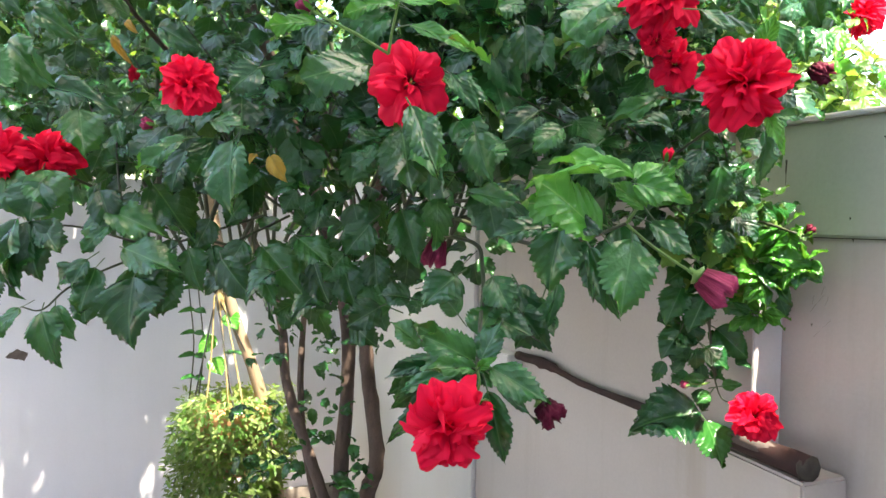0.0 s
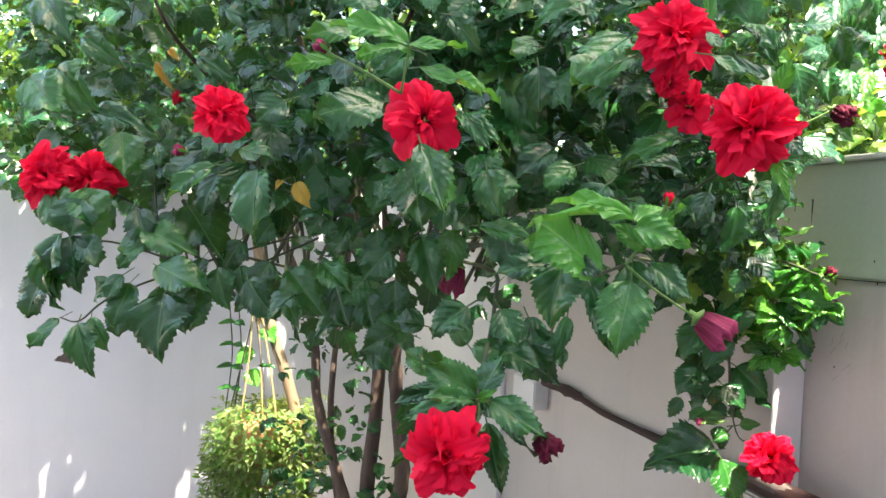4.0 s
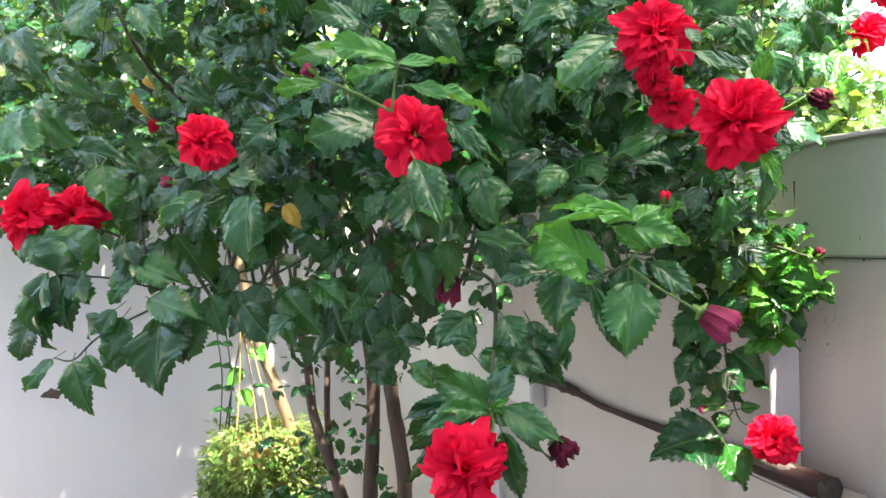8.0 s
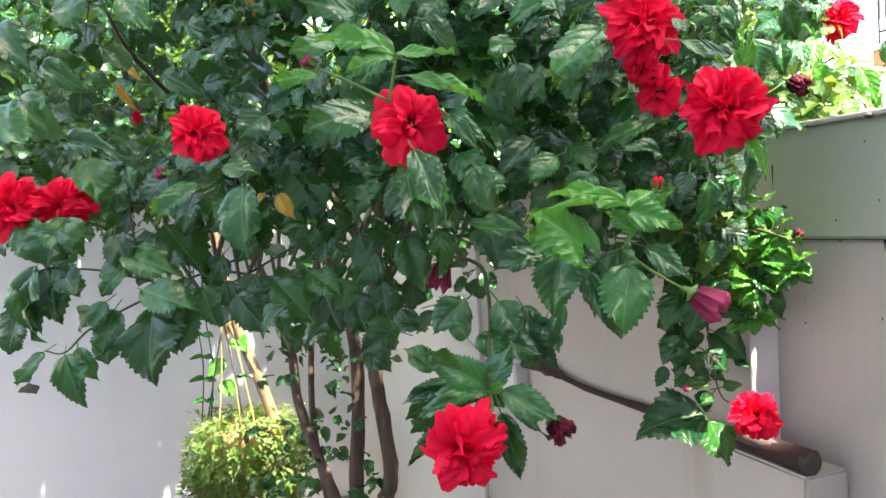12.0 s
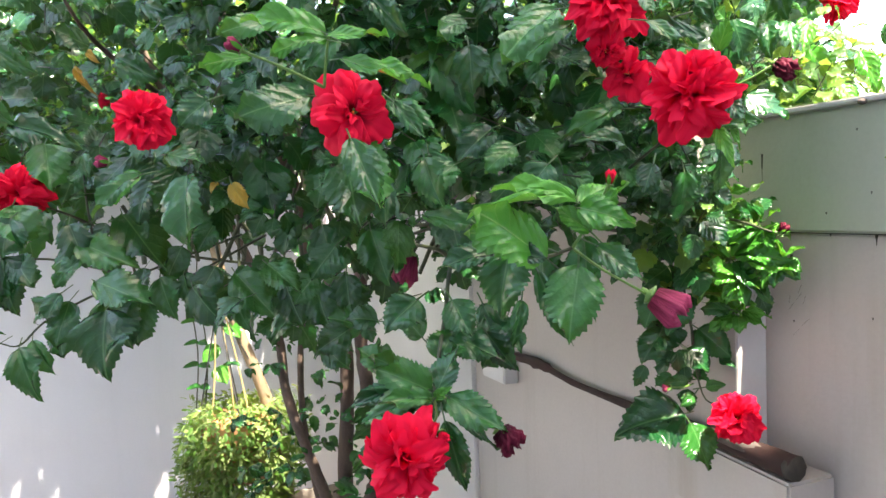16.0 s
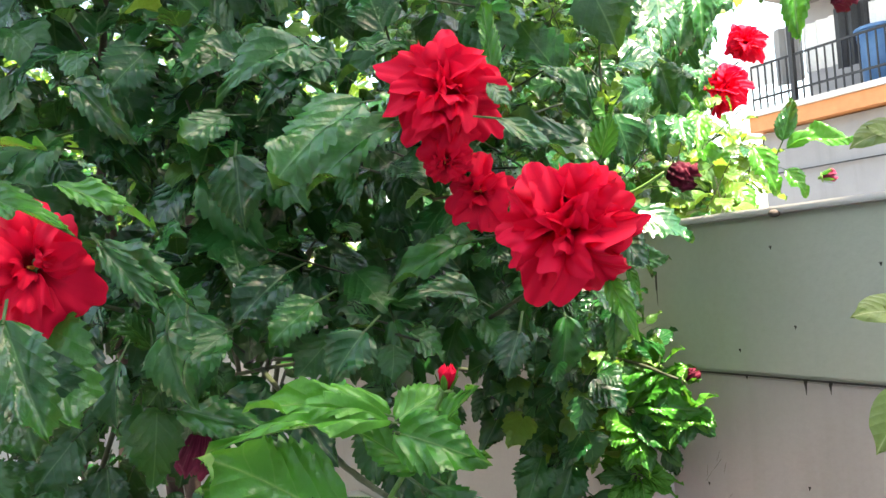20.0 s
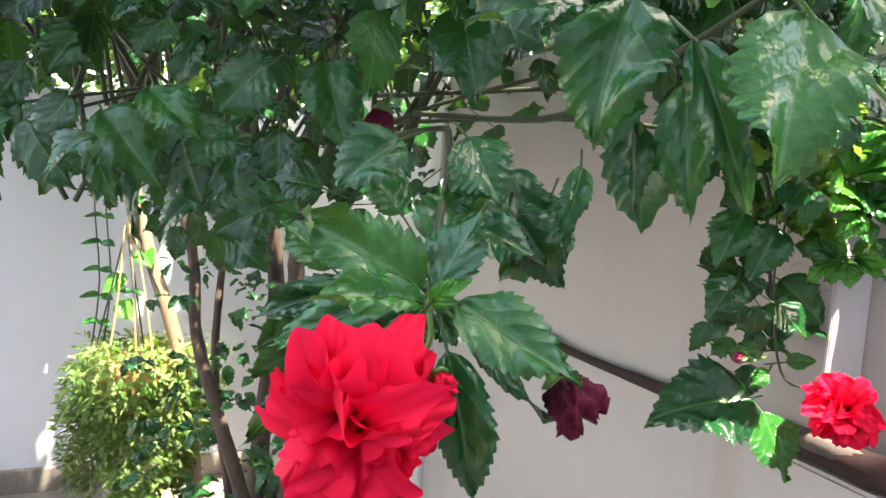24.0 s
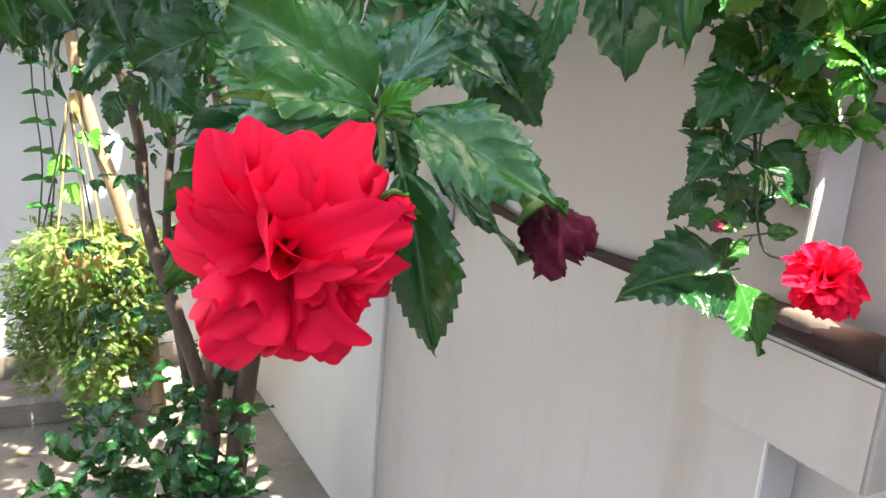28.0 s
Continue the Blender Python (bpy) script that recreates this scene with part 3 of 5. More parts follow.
STEMS = [
    [(-0.45, 2.7, 1.45), (-0.1, 2.0, 1.55), (0.25, 1.5, 1.62), (0.36, 1.12, 1.7)],
    [(-0.45, 2.65, 1.5), (-0.25, 1.9, 1.6), (-0.12, 1.4, 1.68), (-0.1, 1.1, 1.72)],
    [(-0.65, 2.8, 1.5), (-0.62, 2.0, 1.6), (-0.55, 1.5, 1.72), (-0.52, 1.3, 1.76)],
    [(-0.85, 2.8, 1.4), (-0.98, 2.2, 1.5), (-1.02, 1.8, 1.62), (-1.03, 1.62, 1.66)],
    [(-0.3, 2.4, 1.5), (-0.05, 1.7, 1.5), (0.0, 1.3, 1.46), (0.005, 1.1, 1.38), (0.005, 1.02, 1.335)],
    [(-0.2, 2.3, 1.55), (0.2, 1.9, 1.55), (0.45, 1.74, 1.5), (0.5, 1.75, 1.35), (0.52, 1.72, 1.2)],
    [(-0.1, 2.0, 1.55), (0.1, 1.4, 1.5), (0.16, 1.15, 1.52), (0.2, 0.965, 1.546)],
    [(-0.3, 2.3, 1.9), (0.1, 1.7, 1.9), (0.25, 1.3, 1.9), (0.28, 1.2, 1.9)],
    [(-0.3, 2.3, 1.95), (0.3, 2.1, 2.0), (0.8, 2.1, 2.05), (1.04, 2.15, 2.18)],
    [(-0.2, 2.2, 1.6), (0.3, 1.8, 1.6), (0.55, 1.65, 1.56), (0.63, 1.56, 1.53)],
    [(-0.78, 2.4, 2.15), (-0.75, 2.25, 2.2), (-0.82, 2.15, 2.33), (-0.95, 2.1, 2.5)],
    [(-0.5, 2.6, 1.5), (-0.4, 2.0, 1.9), (-0.2, 1.5, 2.1), (-0.1, 1.3, 2.2)],
    [(-0.7, 2.6, 1.7), (-0.8, 2.0, 1.9), (-0.8, 1.6, 2.0), (-0.8, 1.45, 2.1)],
]
LOW_TWIGS = [
    [(-0.6, 1.9, 1.55), (-0.75, 1.62, 1.47), (-0.87, 1.49, 1.4), (-0.93, 1.465, 1.345), (-0.975, 1.46, 1.35)],
    [(-0.75, 1.62, 1.47), (-0.92, 1.56, 1.52), (-1.0, 1.54, 1.5), (-1.07, 1.54, 1.44)],
    [(-0.5, 1.8, 1.55), (-0.62, 1.56, 1.46), (-0.7, 1.45, 1.43)],
    [(-0.783, 1.52, 1.556), (-0.789, 1.51, 1.643), (-0.792, 1.51, 1.738)],
]
for k, pts in enumerate(LOW_TWIGS):
    part("branch", grown(pts, 0.0032, 0.0016, 7, 6, 0.12, 70 + k), TWIG, shrub, "", True)
for k, pts in enumerate(STEMS):
    part("branch", grown(pts, 0.012 if k > 9 else 0.0055, 0.0022, 7, 7, 0.12, 50 + k), BARK if k > 9 else TWIG, shrub, "", True)

BLOOMS = [
    ((-1.075, 1.541, 1.667), (0.1, -1, 0.15), 0.068), ((-0.992, 1.594, 1.669), (0.25, -1, 0.1), 0.066),
    ((-0.514, 1.245, 1.775), (0.35, -1, 0.2), 0.054), ((-0.1, 1.055, 1.744), (0.12, -1, 0.05), 0.06),
    ((0.277, 1.185, 1.904), (-0.05, -1, 0.3), 0.063), ((0.272, 1.185, 1.838), (-0.2, -0.7, -0.8), 0.031),
    ((0.373, 1.07, 1.752), (-0.1, -1, -0.1), 0.068), ((0.312, 1.225, 1.806), (-0.8, -1, -0.2), 0.042),
    ((0.56, 1.585, 1.141), (0.0, -0.9, 0.6), 0.06), ((-0.034, 0.99, 1.27), (0.12, -0.9, -0.38), 0.065),
    ((1.055, 2.138, 2.218), (-0.5, -0.9, 0.3), 0.047), ((0.915, 1.938, 2.065), (-0.8, -0.7, 0.3), 0.054), ((-0.9, 1.8, 1.9), (0.2, -1, 0.3), 0.016),
]
for k, (place, axis, r) in enumerate(BLOOMS):
    flower(shrub, place, axis, r, 240 + k, k not in (3, 5, 7), 0.25 if k == 9 else 0.12)

BUDS = [
    ((0.307, 1.008, 1.475), (0.8, -0.2, -0.55), 0.021, 0.044, PETAL_BUD, "closed magenta hibiscus bud"),
    ((0.096, 1.022, 1.29), (0.7, -0.25, -0.68), 0.0165, 0.032, PETAL_OLD, "wilted dark maroon bloom"),
    ((-0.1, 1.53, 1.505), (-0.25, -0.2, -1), 0.022, 0.055, PETAL_BUD, "closed magenta hibiscus bud"),
    ((0.636, 1.536, 1.53), (0.4, -0.3, 0.5), 0.008, 0.02, PETAL_OLD, "small red bud"),
    ((0.248, 0.957, 1.627), (0.15, -0.2, 1), 0.0055, 0.016, PETAL, "small red bud"),
    ((-0.212, 0.918, 1.814), (-0.6, -0.3, 0.4), 0.007, 0.018, PETAL_BUD, "small red bud"),
    ((0.436, 1.619, 1.202), (-0.8, -0.2, -0.1), 0.007, 0.016, PETAL_BUD, "small red bud"),
    ((0.018, 0.992, 1.294), (0.3, -0.8, -0.2), 0.007, 0.015, PETAL, "small red bud"),
    ((-0.56, 1.2, 1.7), (-0.5, -0.4, 0.1), 0.009, 0.018, PETAL_BUD, "small red bud"),
    ((0.61, 1.46, 1.845), (0.7, -0.5, -0.5), 0.016, 0.036, PETAL_OLD, "wilted dark maroon bloom"),
    ((1.15, 1.91, 2.25), (0.2, -0.5, -0.8), 0.018, 0.04, PETAL_OLD, "wilted dark maroon bloom"),
    ((1.04, 1.83, 1.858), (0.8, -0.4, 0.1), 0.01, 0.022, PETAL_BUD, "small pink bud"),
]
for k, (place, axis, r, ln, mat, lab) in enumerate(BUDS):
    bud(shrub, place, axis, r, ln, mat, 200 + k, lab)

# stalks of the blooms and buds
STALKS = [
    [(0.2, 0.97, 1.546), (0.24, 0.985, 1.515), (0.3, 1.01, 1.478)],
    [(0.005, 1.02, 1.34), (0.05, 1.02, 1.33), (0.096, 1.022, 1.295)],
    [(0.005, 1.02, 1.34), (0.008, 1.015, 1.31), (-0.02, 1.01, 1.28)],
    [(-0.119, 0.97, 1.769), (-0.16, 0.94, 1.79), (-0.214, 0.917, 1.814)],
    [(-0.119, 0.97, 1.769), (-0.11, 0.95, 1.8), (-0.1, 0.93, 1.827)],
    [(0.2, 0.965, 1.546), (0.23, 0.966, 1.59), (0.247, 0.958, 1.627)],
    [(0.5, 1.78, 1.7), (0.53, 1.74, 1.5), (0.5, 1.71, 1.32), (0.518, 1.69, 1.17), (0.55, 1.64, 1.156)],
    [(0.5, 1.7, 1.19), (0.47, 1.65, 1.195), (0.44, 1.62, 1.202)],
    [(-0.1, 1.55, 1.56), (-0.09, 1.53, 1.53), (-0.1, 1.53, 1.505)],
    [(0.5, 1.5, 1.8), (0.56, 1.47, 1.82), (0.605, 1.46, 1.845)],
]
for k, pts in enumerate(STALKS):
    part("stalk", grown(pts, 0.0022, 0.0018, 5, 6, 0.08, 80 + k), CALYX if k != 6 else TWIG, shrub, "", True)

# foliage: sprigs of six to nine leaves round a shoot tip
near_left = 340
far_heap, back_heap, twigs, petioles = Heap(), Heap(), Heap(), Heap()


def in_bloom_light(base):
    """Open to the sun above the blooms that it reaches."""
    for x, y, z, r in ((1.055, 2.138, 2.218, 0.19), (0.915, 1.938, 2.065, 0.19), (0.56, 1.585, 1.155, 0.17), (1.1, 2.0, 2.0, 0.15)):
        k = (base[2] - z) / SUN_TO.z
        if k > 0 and math.hypot(base[0] - x - SUN_TO.x * k, base[1] - y - SUN_TO.y * k) < r:
            return True
    return False


def one_leaf(base, way, face, size, kind="dark", wide=1.0, near=True):
    global near_left
    if in_bloom_light(base):
        return
    m = leaf_pose(base, way, face, size, wide)
    if near and near_left > 0:
        near_left -= 1
        ob = new("leaf", LEAF_MESH[kind][rng.randrange(4)])
        ob.parent = shrub
        ob.matrix_local = m
    else:
        (back_heap if kind == "young_lit" else far_heap).add(ROUGH[rng.randrange(4)], m)


def far_gap(x, y, z):
    """A thin place in the crown left of the large blooms, open to the bright distance."""
    run = y + 0.075
    return 1.45 < y < 4.0 and abs((x - 0.02) / run - 0.05) < 0.024 and abs((z - 1.558) / run - 0.155) < 0.04


def sprig(tip, axis, count, size, kind="dark", near=False, young_lit=0, shoot=0.13):
    """Leaves spiral down from the shoot tip, the lowest largest and most drooping."""
    if far_gap(*tip):
        return
    axis = Vector(axis).normalized()
    side = axis.orthogonal().normalized()
    up = axis.cross(side)
    spin = rng.uniform(0, 6.3)
    for k in range(count):
        a = spin + k * 2.4
        out = side * math.cos(a) + up * math.sin(a)
        low = k / max(1, count - 1)
        base = Vector(tip) - axis * (0.018 + 0.11 * low) + out * (0.01 + 0.03 * low)
        way = out * (0.55 + 0.5 * low) + axis * (0.75 - 0.8 * low) + Vector((0, 0, -0.25 - 0.3 * low)) + Vector((rng.uniform(-.25, .25), rng.uniform(-.25, .25), rng.uniform(-.2, .2)))
        face = axis * 0.9 + Vector((0, 0, 0.8)) + out * 0.15
        s = size * (0.55 + 0.5 * low) * rng.uniform(0.85, 1.15)
        one_leaf(base, way, face, s, "young_lit" if k < young_lit else kind, rng.uniform(0.9, 1.12), near)
    twigs.add(TWIG_SHAPE, leaf_pose(Vector(tip) - axis * shoot, axis, side, shoot))


def rod_shape(r, sides=5):
    pts = [(x, r * math.cos(a), r * math.sin(a)) for x in (0, 1) for a in (k * 2 * math.pi / sides for k in range(sides))]
    return np.array(pts), [(k, (k + 1) % sides, sides + (k + 1) % sides, sides + k) for k in range(sides)], np.zeros((2 * sides, 2))


TWIG_SHAPE = rod_shape(0.011)


def front(x, z):
    """How near the crown comes to the path."""
    y = 1.2 + 0.62 * max(0.0, -x - 0.25) ** 1.1 + 0.25 * max(0.0, x - 0.3)
    if z < 1.58:
        y += 0.34
    return y


def key_leaf(foot, tip, wide, kind):
    """One leaf laid from its stalk's foot to its tip, its face towards the open side."""
    global near_left
    near_left -= 1
    foot, tip = Vector(foot), Vector(tip)
    if kind == "young_lit" and foot.x > 0.42 and foot.y > 1.5 and rng.random() < 0.2:
        kind = "glossy"
    way = tip - foot
    face = Vector((rng.uniform(-0.35, 0.35), -0.8, rng.uniform(0.8, 1.4) if kind == "young_lit" and foot.x > 0.42 else rng.uniform(0.25, 0.75)))
    ob = new("leaf", KEY_MESH[kind][rng.randrange(4)])
    ob.parent = shrub
    ob.matrix_local = leaf_pose(foot, way, face, way.length, wide)
    back = foot - way.normalized() * 0.025 + Vector((0, 0.02, -0.004))
    petioles.add(TWIG_SHAPE, leaf_pose(back, foot - back, face, (foot - back).length * 1.15, 3.4))

# leaves that can be told apart, from stalk to tip: (foot, tip, breadth, kind)
key_leaf((-0.160, 1.043, 1.770), (-0.250, 0.981, 1.736), 0.83, "dark")
key_leaf((-0.104, 0.930, 1.830), (-0.199, 0.889, 1.863), 0.56, "young_lit")
key_leaf((-0.100, 0.920, 1.820), (-0.159, 0.872, 1.806), 0.44, "young_lit")
key_leaf((-0.101, 0.920, 1.825), (-0.020, 0.910, 1.824), 0.42, "young_lit")
key_leaf((-0.086, 0.932, 1.798), (0.003, 0.891, 1.762), 0.35, "young_lit")
key_leaf((-0.089, 0.980, 1.701), (-0.041, 0.944, 1.612), 0.61, "glossy")
key_leaf((-0.110, 1.037, 1.675), (-0.084, 1.019, 1.582), 1.15, "dark")
key_leaf((-0.043, 1.057, 1.759), (0.013, 1.053, 1.697), 0.41, "dark")
key_leaf((-0.420, 1.201, 1.674), (-0.415, 1.139, 1.556), 0.88, "dark")
key_leaf((-0.493, 1.182, 1.676), (-0.561, 1.123, 1.625), 0.60, "glossy")
key_leaf((-0.462, 1.217, 1.711), (-0.390, 1.205, 1.698), 0.91, "dark")
key_leaf((-0.848, 1.363, 1.792), (-0.702, 1.330, 1.771), 0.48, "dark")
key_leaf((-0.728, 1.422, 1.479), (-0.589, 1.388, 1.441), 0.74, "dark")
key_leaf((-0.709, 1.423, 1.420), (-0.692, 1.353, 1.301), 1.26, "dark")
key_leaf((-0.989, 1.512, 1.512), (-1.042, 1.484, 1.402), 1.09, "dark")
key_leaf((-1.061, 1.522, 1.436), (-1.095, 1.496, 1.337), 1.12, "dark")
key_leaf((-0.955, 1.498, 1.613), (-0.976, 1.473, 1.524), 1.60, "dark")
key_leaf((-0.928, 1.456, 1.340), (-0.878, 1.420, 1.235), 0.83, "dark")
key_leaf((-0.972, 1.451, 1.348), (-1.010, 1.405, 1.289), 0.59, "dark")
key_leaf((-0.899, 1.460, 1.354), (-0.850, 1.444, 1.283), 0.71, "dark")
key_leaf((-0.850, 1.486, 1.386), (-0.830, 1.457, 1.317), 1.18, "dark")
key_leaf((-0.804, 1.465, 1.597), (-0.755, 1.440, 1.512), 0.89, "dark")
key_leaf((-0.862, 1.466, 1.439), (-0.912, 1.459, 1.391), 1.19, "dark")
key_leaf((-0.668, 1.489, 1.433), (-0.658, 1.448, 1.341), 0.97, "dark")
# near sprig: the lighter kind stands in for the light on it
key_leaf((0.165, 0.957, 1.535), (0.079, 0.898, 1.601), 0.75, "young_lit")
key_leaf((0.205, 0.953, 1.605), (0.085, 0.899, 1.628), 0.35, "young_lit")
key_leaf((0.208, 0.954, 1.597), (0.270, 0.911, 1.587), 0.76, "young_lit")
key_leaf((0.208, 0.964, 1.603), (0.254, 0.980, 1.635), 0.82, "young_lit")
key_leaf((0.206, 0.952, 1.525), (0.194, 0.909, 1.432), 0.93, "glossy")
key_leaf((0.229, 0.965, 1.549), (0.294, 0.942, 1.506), 0.62, "glossy")
key_leaf((0.117, 1.002, 1.540), (0.100, 0.978, 1.452), 1.01, "dark")
key_leaf((0.155, 0.986, 1.515), (0.197, 0.959, 1.415), 0.37, "dark")
key_leaf((0.095, 1.020, 1.539), (0.020, 0.990, 1.531), 0.70, "dark")
key_leaf((0.123, 0.952, 1.540), (0.162, 0.927, 1.548), 0.86, "dark")
key_leaf((0.000, 1.030, 1.346), (-0.065, 0.973, 1.390), 0.73, "dark")
key_leaf((0.010, 1.030, 1.346), (0.036, 1.038, 1.410), 0.93, "dark")
key_leaf((0.002, 1.019, 1.338), (-0.054, 0.959, 1.354), 0.53, "glossy")
key_leaf((0.008, 1.009, 1.339), (0.028, 0.992, 1.360), 0.64, "young_lit")
key_leaf((0.025, 1.020, 1.339), (0.109, 0.978, 1.307), 0.65, "dark")
key_leaf((0.027, 1.028, 1.324), (0.096, 1.023, 1.262), 0.35, "dark")
key_leaf((0.021, 1.006, 1.309), (0.056, 0.985, 1.204), 0.45, "dark")
key_leaf((-0.012, 1.058, 1.333), (-0.119, 1.022, 1.303), 0.53, "dark")
key_leaf((-0.039, 1.076, 1.319), (-0.124, 1.048, 1.265), 0.46, "dark")
key_leaf((-0.041, 1.095, 1.304), (-0.132, 1.072, 1.206), 0.35, "dark")
key_leaf((0.104, 1.289, 1.392), (0.063, 1.231, 1.332), 0.86, "dark")
key_leaf((0.120, 1.318, 1.376), (0.128, 1.276, 1.359), 0.83, "dark")
key_leaf((0.067, 1.260, 1.415), (0.104, 1.233, 1.341), 0.77, "dark")
key_leaf((-0.175, 1.503, 1.563), (-0.129, 1.442, 1.464), 0.81, "dark")
key_leaf((0.166, 1.357, 1.539), (0.179, 1.300, 1.479), 1.02, "glossy")
key_leaf((0.243, 1.339, 1.543), (0.243, 1.265, 1.418), 0.62, "dark")
key_leaf((0.193, 1.354, 1.506), (0.199, 1.303, 1.409), 0.50, "dark")
key_leaf((0.223, 1.199, 1.885), (0.117, 1.156, 1.825), 0.70, "glossy")
key_leaf((0.157, 1.229, 1.953), (0.053, 1.173, 1.973), 0.43, "glossy")
key_leaf((0.241, 1.215, 1.967), (0.158, 1.189, 1.949), 0.38, "glossy")
key_leaf((0.025, 1.292, 2.014), (-0.021, 1.252, 2.060), 1.32, "glossy")
key_leaf((-0.182, 1.363, 1.964), (-0.072, 1.303, 1.844), 0.57, "dark")
key_leaf((-0.175, 1.285, 1.910), (-0.230, 1.240, 1.846), 0.91, "dark")
key_leaf((-0.173, 1.400, 2.031), (-0.053, 1.358, 1.961), 0.55, "dark")
key_leaf((0.303, 1.232, 1.752), (0.202, 1.177, 1.721), 0.50, "glossy")
key_leaf((-0.062, 1.106, 1.767), (0.034, 1.064, 1.711), 0.42, "dark")
key_leaf((-0.074, 1.044, 1.814), (0.020, 1.012, 1.781), 0.35, "young_lit")
key_leaf((-0.109, 1.070, 1.709), (-0.053, 1.022, 1.608), 0.73, "glossy")
key_leaf((-0.010, 1.187, 1.692), (0.014, 1.149, 1.610), 1.03, "dark")
key_leaf((-0.076, 1.171, 1.649), (-0.085, 1.155, 1.573), 0.79, "dark")
key_leaf((0.204, 0.961, 1.609), (0.108, 0.924, 1.643), 0.43, "young_lit")
key_leaf((0.162, 0.965, 1.549), (0.070, 0.918, 1.577), 0.93, "young_lit")
key_leaf((0.224, 0.962, 1.566), (0.178, 0.952, 1.603), 0.67, "young_lit")
key_leaf((0.223, 0.972, 1.578), (0.267, 0.948, 1.631), 0.76, "young_lit")
key_leaf((0.224, 0.962, 1.575), (0.275, 0.929, 1.583), 0.64, "young_lit")
key_leaf((0.013, 1.240, 1.598), (0.082, 1.188, 1.565), 0.80, "dark")
key_leaf((0.069, 1.234, 1.682), (0.130, 1.201, 1.691), 0.60, "dark")
key_leaf((0.087, 1.238, 1.574), (0.139, 1.187, 1.537), 0.71, "dark")
key_leaf((0.460, 1.309, 1.895), (0.401, 1.278, 1.977), 0.53, "glossy")
key_leaf((0.458, 1.262, 1.838), (0.470, 1.239, 1.898), 0.79, "young_lit")
key_leaf((0.335, 1.242, 1.941), (0.332, 1.239, 2.034), 0.35, "young_lit")
key_leaf((0.441, 1.167, 1.711), (0.490, 1.145, 1.728), 0.70, "glossy")
key_leaf((0.441, 1.188, 1.695), (0.448, 1.171, 1.609), 0.37, "dark")
key_leaf((0.450, 1.167, 1.714), (0.464, 1.148, 1.675), 0.38, "young_lit")
key_leaf((0.430, 1.222, 1.854), (0.338, 1.205, 1.885), 0.35, "dark")
key_leaf((0.351, 1.222, 1.923), (0.336, 1.224, 1.892), 1.15, "glossy")
key_leaf((0.372, 1.323, 1.656), (0.323, 1.297, 1.607), 0.88, "dark")
key_leaf((0.171, 1.329, 1.706), (0.148, 1.303, 1.633), 1.04, "dark")
key_leaf((0.424, 1.371, 1.651), (0.421, 1.355, 1.565), 0.68, "dark")
key_leaf((0.573, 1.653, 1.474), (0.558, 1.619, 1.564), 0.68, "young_lit")
key_leaf((0.580, 1.652, 1.480), (0.641, 1.606, 1.555), 0.66, "young_lit")
key_leaf((0.581, 1.652, 1.474), (0.677, 1.587, 1.495), 0.55, "young_lit")
key_leaf((0.585, 1.652, 1.468), (0.690, 1.589, 1.449), 0.46, "young_lit")
key_leaf((0.579, 1.653, 1.465), (0.634, 1.613, 1.401), 0.75, "young_lit")
key_leaf((0.571, 1.653, 1.462), (0.576, 1.635, 1.405), 1.06, "young_lit")
key_leaf((0.567, 1.673, 1.469), (0.510, 1.654, 1.509), 0.79, "young_lit")
key_leaf((0.533, 1.672, 1.534), (0.495, 1.651, 1.596), 0.68, "young_lit")
key_leaf((0.557, 1.726, 1.406), (0.622, 1.696, 1.339), 0.82, "young_lit")
key_leaf((0.798, 1.844, 1.941), (0.858, 1.805, 1.858), 0.81, "young_lit")
key_leaf((0.931, 1.889, 1.933), (0.972, 1.841, 1.844), 0.70, "young_lit")
key_leaf((1.002, 1.886, 1.928), (1.109, 1.830, 1.967), 0.53, "young_lit")
key_leaf((0.995, 1.886, 1.943), (1.018, 1.881, 2.033), 0.60, "young_lit")
key_leaf((0.997, 1.888, 1.885), (1.035, 1.859, 1.833), 0.87, "young_lit")
key_leaf((0.870, 1.845, 1.853), (0.904, 1.806, 1.800), 1.00, "young_lit")
key_leaf((0.670, 1.653, 1.842), (0.715, 1.632, 1.823), 0.63, "glossy")
key_leaf((0.477, 1.682, 1.127), (0.318, 1.656, 1.106), 1.2, "dark")
key_leaf((0.484, 1.659, 1.113), (0.521, 1.603, 1.031), 1.1, "glossy")
key_leaf((0.481, 1.731, 1.275), (0.402, 1.720, 1.329), 0.77, "dark")
key_leaf((0.477, 1.746, 1.301), (0.409, 1.706, 1.256), 0.82, "dark")
key_leaf((0.523, 1.747, 1.306), (0.591, 1.707, 1.251), 1.03, "dark")
key_leaf((0.490, 1.696, 1.198), (0.428, 1.674, 1.195), 0.66, "dark")
key_leaf((0.526, 1.693, 1.184), (0.563, 1.676, 1.198), 0.84, "glossy")
key_leaf((0.500, 1.690, 1.168), (0.467, 1.666, 1.148), 0.80, "glossy")
key_leaf((0.489, 1.756, 1.357), (0.418, 1.736, 1.364), 0.94, "dark")
key_leaf((0.511, 1.767, 1.414), (0.595, 1.731, 1.378), 0.88, "young_lit")
key_leaf((0.544, 1.758, 1.363), (0.626, 1.703, 1.338), 0.72, "young_lit")
key_leaf((0.514, 1.729, 1.213), (0.533, 1.729, 1.262), 1.18, "dark")
key_leaf((-0.202, 1.009, 1.872), (-0.260, 0.962, 1.846), 0.61, "glossy")
key_leaf((-0.185, 1.093, 1.931), (-0.261, 1.044, 1.944), 0.65, "dark")
key_leaf((-0.228, 1.005, 1.823), (-0.286, 0.958, 1.805), 0.43, "young_lit")
